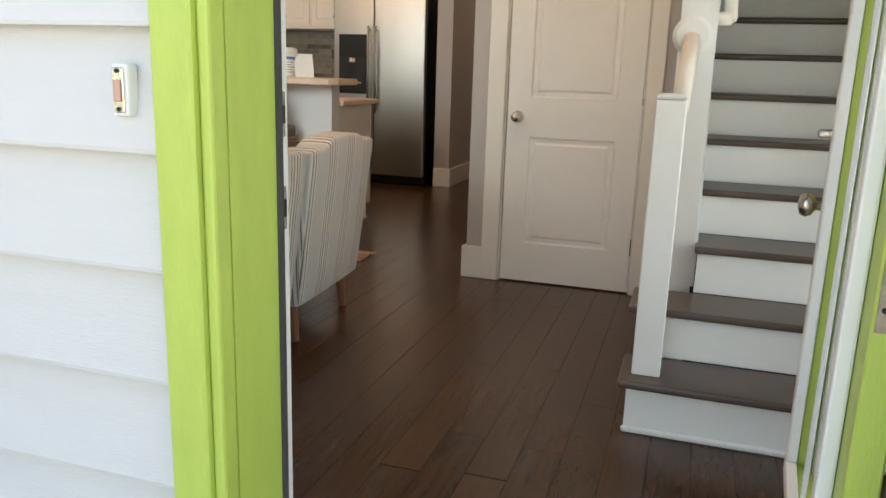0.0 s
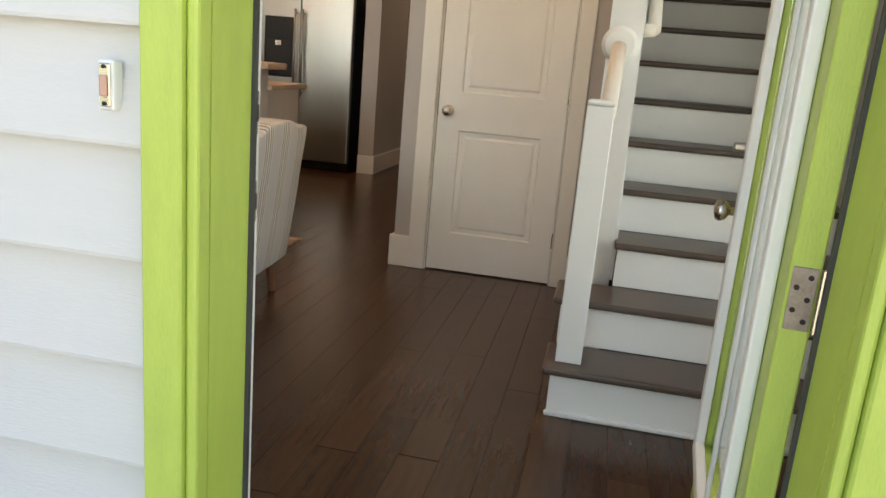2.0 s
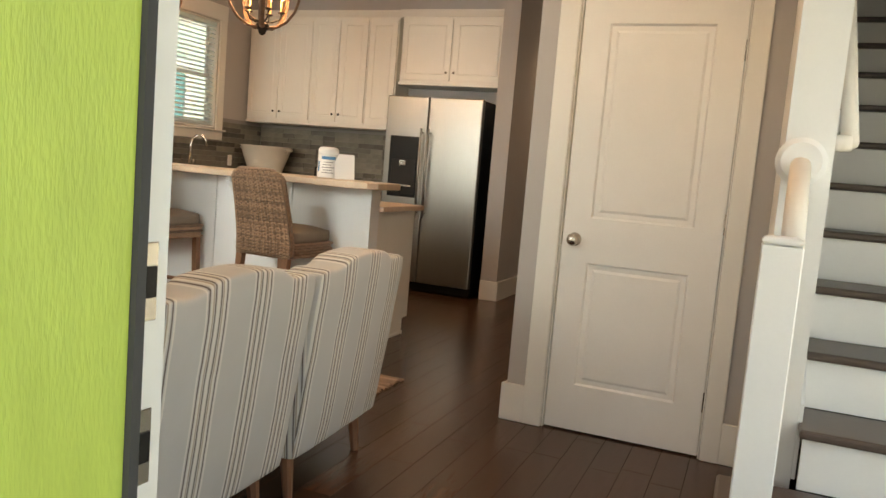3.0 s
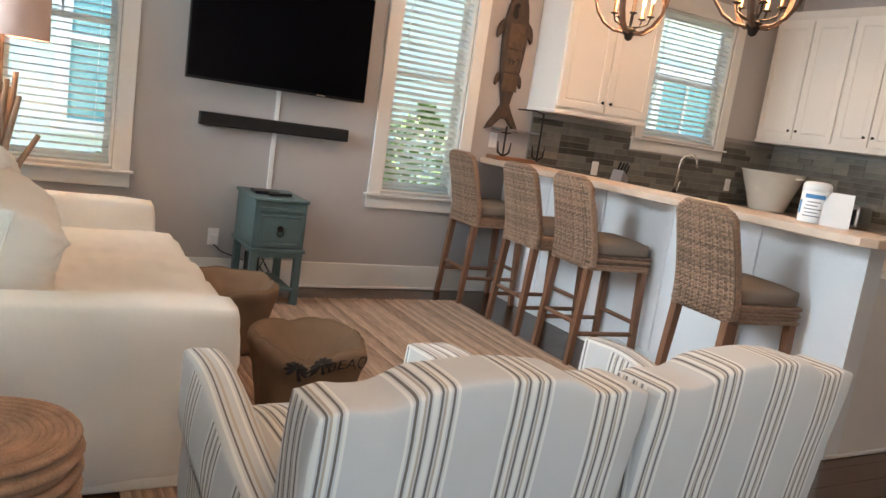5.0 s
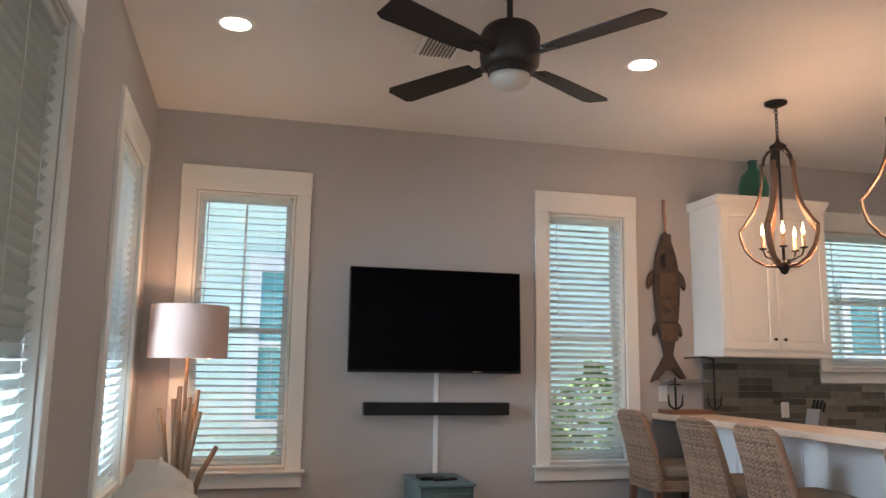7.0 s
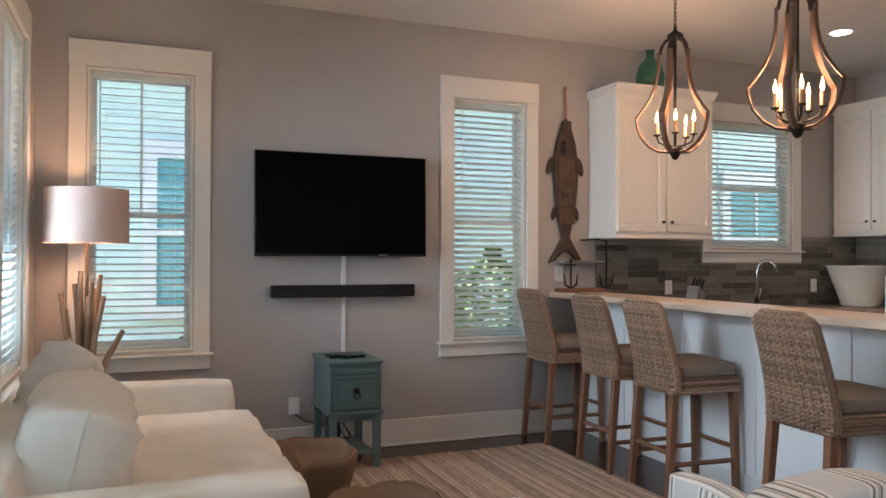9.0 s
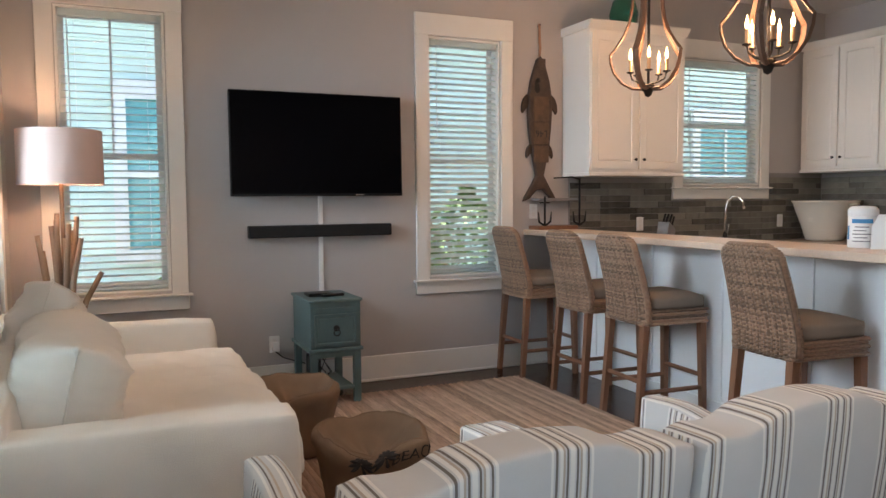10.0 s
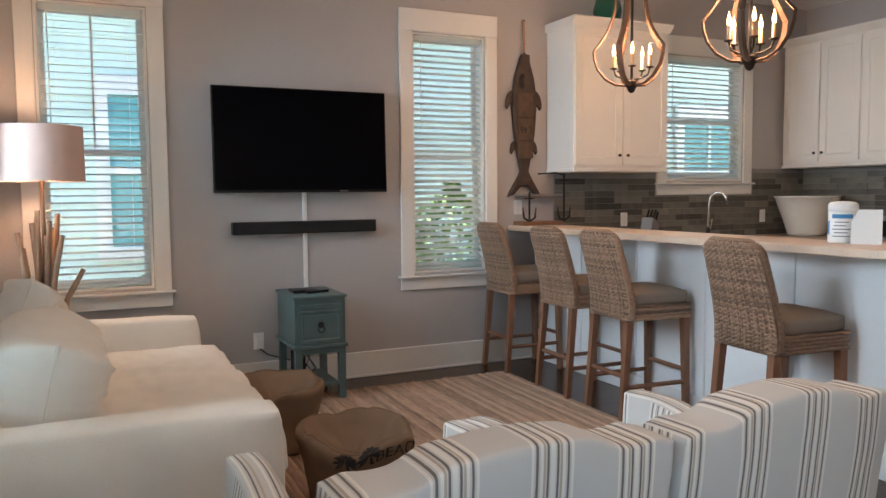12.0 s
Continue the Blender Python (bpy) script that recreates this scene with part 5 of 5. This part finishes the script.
part("nail", tube([(-0.024, 0, 2.665), (0.02, 0, 2.672)], 0.004, 6), BLACKM, fish)
sr = thing("anchor_rack", "black iron anchor hooks on a small wooden rack", "rack", (-5.50, 0, 1.079))
part("tray", box(-0.08, 0.08, 4.80, 5.16, 0, 0.03, 0.004), STOOLW, sr)
part("shelf", box(-0.10, 0.03, 4.83, 5.20, 0.225, 0.245, 0.003), GREYP, sr)
for y in (4.87, 5.19):
    hi = 0.26 if y < 5 else 0.40
    an = part("anchor", tube([(0.05, y, 0.03), (0.05, y, hi)], 0.008, 8), BLACKM, sr, smooth=True)
    part("fluke", tube([(0.05, y - 0.06, 0.14), (0.05, y - 0.05, 0.06), (0.05, y, 0.03), (0.05, y + 0.05, 0.06), (0.05, y + 0.06, 0.14)], [0.004, 0.009, 0.010, 0.009, 0.004], 8), BLACKM, an, smooth=True)
    part("stock", tube([(0.05, y - 0.045, hi - 0.05), (0.05, y + 0.045, hi - 0.05)], 0.006, 6), BLACKM, an)
part("arm_hook", tube([(0.05, 4.95, 0.40), (0.05, 5.12, 0.41), (0.05, 5.19, 0.39)], 0.006, 6), BLACKM, sr, smooth=True)

# picture seen edge-on in the hallway
pic = thing("wall_picture", "tall dark framed picture on the hallway wall", "picture", (-2.44, 8.75, 1.58))
part("frame", box(0.0, 0.03, -0.22, 0.22, -0.42, 0.42, 0.004), BLACKM, pic)
part("canvas", box(0.0305, 0.034, -0.19, 0.19, -0.39, 0.39), TEAL, pic)

# ---- ceiling ----
fan = thing("ceiling_fan", "dark bronze ceiling fan with four blades", "ceiling fan", (-3.40, 2.88, 0))
part("canopy", lathe([(0.03, 2.985), (0.06, 3.0), (0.075, TOP - 0.001)], 24), FANM, fan, smooth=True)
part("downrod", tube([(0, 0, 2.86), (0, 0, 3.0)], 0.014, 10), FANM, fan)
part("motor", lathe([(0.10, 2.655), (0.125, 2.67), (0.13, 2.72), (0.13, 2.80), (0.115, 2.83), (0.10, 2.845), (0.04, 2.87)], 32), FANM, fan, smooth=True)
part("switch_housing", lathe([(0.085, 2.625), (0.095, 2.63), (0.095, 2.6545)], 28), FANM, fan)
part("light_bowl", lathe([(0.02, 2.568), (0.06, 2.578), (0.085, 2.60), (0.088, 2.6245)], 28), FROST, fan, "white glass bowl", True)
for a in (33, 122, 213, 300):
    m = pose(0, 0, 2.70, 0, 0, a) @ pose(0, 0, 0, 10, 0, 0)
    bl = part("blade", prism([(0.19, -0.05), (0.30, -0.065), (0.66, -0.075), (0.69, -0.06), (0.70, 0.05), (0.67, 0.075), (0.30, 0.062), (0.19, 0.05)], -0.004, 0.004, "z", bevel=0.002), FANM, fan)
    bl.matrix_basis = m
    part("blade_iron", box(0.09, 0.24, -0.022, 0.022, -0.011, -0.0045, 0.002), FANM, bl)
# fixtures to go with the lamps; the last five are added out of view
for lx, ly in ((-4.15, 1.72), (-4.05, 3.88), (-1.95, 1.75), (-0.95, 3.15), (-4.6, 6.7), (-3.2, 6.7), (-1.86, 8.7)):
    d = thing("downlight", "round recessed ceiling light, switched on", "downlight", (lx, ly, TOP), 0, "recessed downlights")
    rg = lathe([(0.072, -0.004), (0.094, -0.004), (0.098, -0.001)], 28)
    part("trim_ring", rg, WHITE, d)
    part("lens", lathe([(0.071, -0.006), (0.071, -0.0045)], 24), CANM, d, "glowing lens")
vent = thing("ceiling_vent", "white slatted ceiling air vent", "vent", (-4.10, 2.75, TOP))
part("frame", box(-0.17, 0.17, -0.11, 0.11, -0.008, -0.001, 0.002), WHITE, vent)
for k in range(9):
    part("slat", box(-0.14, 0.14, -0.085 + k * 0.02, -0.075 + k * 0.02, -0.016, -0.009), GREYP, vent)

# ---- outside ----
nb = thing("neighbour_house", "pale green clapboard house with teal shutters", "house", (-9.2, 0, -0.35))
bm = bmesh.new()
for k in range(26):
    z = 0.16 * k
    prism([(0.0, z), (0.022, z), (0.006, z + 0.165), (0.0, z + 0.165)], -4, 16, "y", bm)
part("wall", bm, NSIDE, nb)
part("inner_wall", box(-3, -0.001, -4, 16, 0, 4.2), NSIDE, nb)
part("frieze", box(0.0, 0.05, -4, 16, 3.55, 4.2), NTRIM, nb)
part("roof", prism([(0.9, 4.15), (0.9, 4.3), (-3, 6.2), (-3, 6.0)], -4.4, 16.4, "y"), NROOF, nb)
part("corner_board", box(0.023, 0.06, 0.75, 0.95, 0, 3.55), NTRIM, nb)
for yc, w2 in ((2.42, 0.42), (10.3, 0.5), (12.6, 0.5)):
    wn2 = part("window", box(0.024, 0.05, yc - w2, yc + w2, 1.15, 2.75), NSHUT, nb, "teal shuttered window")
    for a, b in ((yc - w2 - 0.14, yc - w2), (yc + w2, yc + w2 + 0.14)):
        part("window_frame", box(0.024, 0.08, a, b, 1.0, 2.95), NTRIM, wn2)
    for z0, z1 in ((2.7501, 2.95), (1.0, 1.1499), (1.92, 1.99)):
        part("window_frame", box(0.051, 0.08, yc - w2, yc + w2, z0, z1), NTRIM, wn2)
    part("sash_bar", box(0.051, 0.07, yc - 0.02, yc + 0.02, 1.991, 2.75), NTRIM, wn2)


def bush(at, r, h, n, seed):
    rnd = random.Random(seed)
    b = thing("bush", "sunlit green leafy shrub outside the window", "bush", at, 0, "shrubs between the houses")
    bm = bmesh.new()
    for k in range(7):
        a = rnd.uniform(0, 6.28)
        tube([(0, 0, 0), (0.3 * r * math.cos(a), 0.3 * r * math.sin(a), 0.5 * h), (0.75 * r * math.cos(a), 0.75 * r * math.sin(a), h * rnd.uniform(0.7, 1))], [0.018, 0.012, 0.004], 5, bm)
    part("stems", bm, STOOLW, b)
    bm = bmesh.new()
    for k in range(n):
        a, u = rnd.uniform(0, 6.28), rnd.random()
        z = h * (0.12 + 0.93 * u)
        rr = r * math.sqrt(max(0.02, 1 - (2 * u - 0.85) ** 2)) * rnd.uniform(0.45, 1.05)
        c = Vector((rr * math.cos(a), rr * math.sin(a), z))
        q = Euler((rnd.uniform(-1, 1), rnd.uniform(-1, 1), rnd.uniform(0, 6.3))).to_matrix()
        s = rnd.uniform(0.05, 0.085)
        bm.faces.new([bm.verts.new(c + q @ Vector(p) * s) for p in ((-1, 0, 0), (-0.3, 0.38, 0.1), (0.5, 0.3, 0.12), (1.1, 0, 0), (0.5, -0.3, 0.12), (-0.3, -0.38, 0.1))])
    tagged(part("foliage", bm, LEAF, b), kind="stuff")
    return b


for i, (x, y, r, h) in enumerate(((-7.7, 2.75, 0.55, 1.55), (-7.5, 5.2, 0.6, 1.7), (-7.4, 6.1, 0.6, 1.75), (-7.5, 9.3, 0.6, 1.5), (-3.3, -2.6, 0.7, 1.6), (-4.6, -2.8, 0.7, 1.5), (-5.6, -2.4, 0.7, 1.7))):
    bush((x, y, -0.35), r, h, 900, i)

# ---- pieces: siding, tiles, planks ----
south = bpy.data.objects["wall_south"]
for x0, x1 in ((-3.4, DX0 - 0.069), (DX1 + 0.069, 2.2)):
    bm = prism([(1.074, 0.004), (1.028, 0.0), (1.027, 0.006), (1.062, 0.196), (1.074, 0.196)], 0, x1 - x0, "x")
    me = mesh_of(bm, "siding_board", False, SIDE)
    for k in range(18):
        o = new("siding_board", me)
        o.parent = south
        o.location = (x0, 0, 0.163 - 0.346 + 0.173 * k)

west, north = bpy.data.objects["wall_west"], bpy.data.objects["wall_north"]
part("backsplash_bed", box(XW + 0.0005, XW + 0.006, 5.19, YN - 0.001, 0.923, 1.30), GROUT, west)
part("backsplash_bed", box(XW + 0.007, -3.73, YN - 0.006, YN - 0.0005, 0.923, 1.54), GROUT, north)
part("backsplash_bed", box(XW + 0.0005, XW + 0.006, 5.19, 6.24, 1.3001, 1.49), GROUT, west)
part("backsplash_bed", box(XW + 0.0005, XW + 0.006, 7.39, YN - 0.001, 1.3001, 1.54), GROUT, west)
tile_meshes = {}


def tile(parent, along, a0, a1, z):
    key = (along, round(a1 - a0, 3))
    if key not in tile_meshes:
        b = box(XW + 0.006, XW + 0.012, 0, a1 - a0 - 0.003, 0, 0.0495, 0.0015) if along == "y" else box(0, a1 - a0 - 0.003, YN - 0.012, YN - 0.006, 0, 0.0495, 0.0015)
        tile_meshes[key] = mesh_of(b, "tile", False, TILE)
    o = new("tile", tile_meshes[key])
    o.parent = parent
    o.location = (0, a0, z) if along == "y" else (a0, 0, z)


rnd = random.Random(4)
for r in range(11):
    z = 0.925 + 0.0525 * r
    spans = [(5.20, YN - 0.012)] if z < 1.25 else [(5.20, 6.24), (7.39, YN - 0.012)]
    for a, b in spans:
        y = a
        while y < b - 0.02:
            w = min(rnd.choice((0.15, 0.30, 0.30, 0.375)), b - y)
            if z < 1.44 or y > 7:
                tile(west, "y", y, y + w, z)
            y += w
    x = XW + 0.014
    while x < -3.74:
        w = min(rnd.choice((0.15, 0.30, 0.30, 0.375)), -3.73 - x)
        tile(north, "x", x, x + w, z)
        x += w

PLW = 0.127
plank_meshes = {}
rest = bmesh.new()
rnd = random.Random(8)
count = 0
x, i = XW, 0
while x < 0.98:
    y = YS - rnd.uniform(0, 1.2) - 0.1
    while y < 10.6:
        ln = rnd.choice((0.9, 1.2, 1.5))
        y0, y1 = max(y, 1.09), min(y + ln, 10.6)
        if y1 - y0 > 0.05:
            if -2.6 < x < 0.2 and y0 < 6.5 and count < 300:
                key = round(y1 - y0, 2)
                if key not in plank_meshes:
                    plank_meshes[key] = mesh_of(box(0, PLW - 0.0012, 0, key - 0.0015, -0.012, 0, 0.0008), "plank", False, FLOORM)
                o = new("plank", plank_meshes[key])
                o.parent, o.location = floor, (x, y0, rnd.uniform(-0.0004, 0))
                count += 1
            else:
                box(x, x + PLW - 0.0012, y0, y1 - 0.0015, -0.012, rnd.uniform(-0.0004, 0), 0, bm=rest)
        y += ln
    x += PLW
    i += 1
tagged(part("planks", rest, FLOORM, floor), kind="stuff")
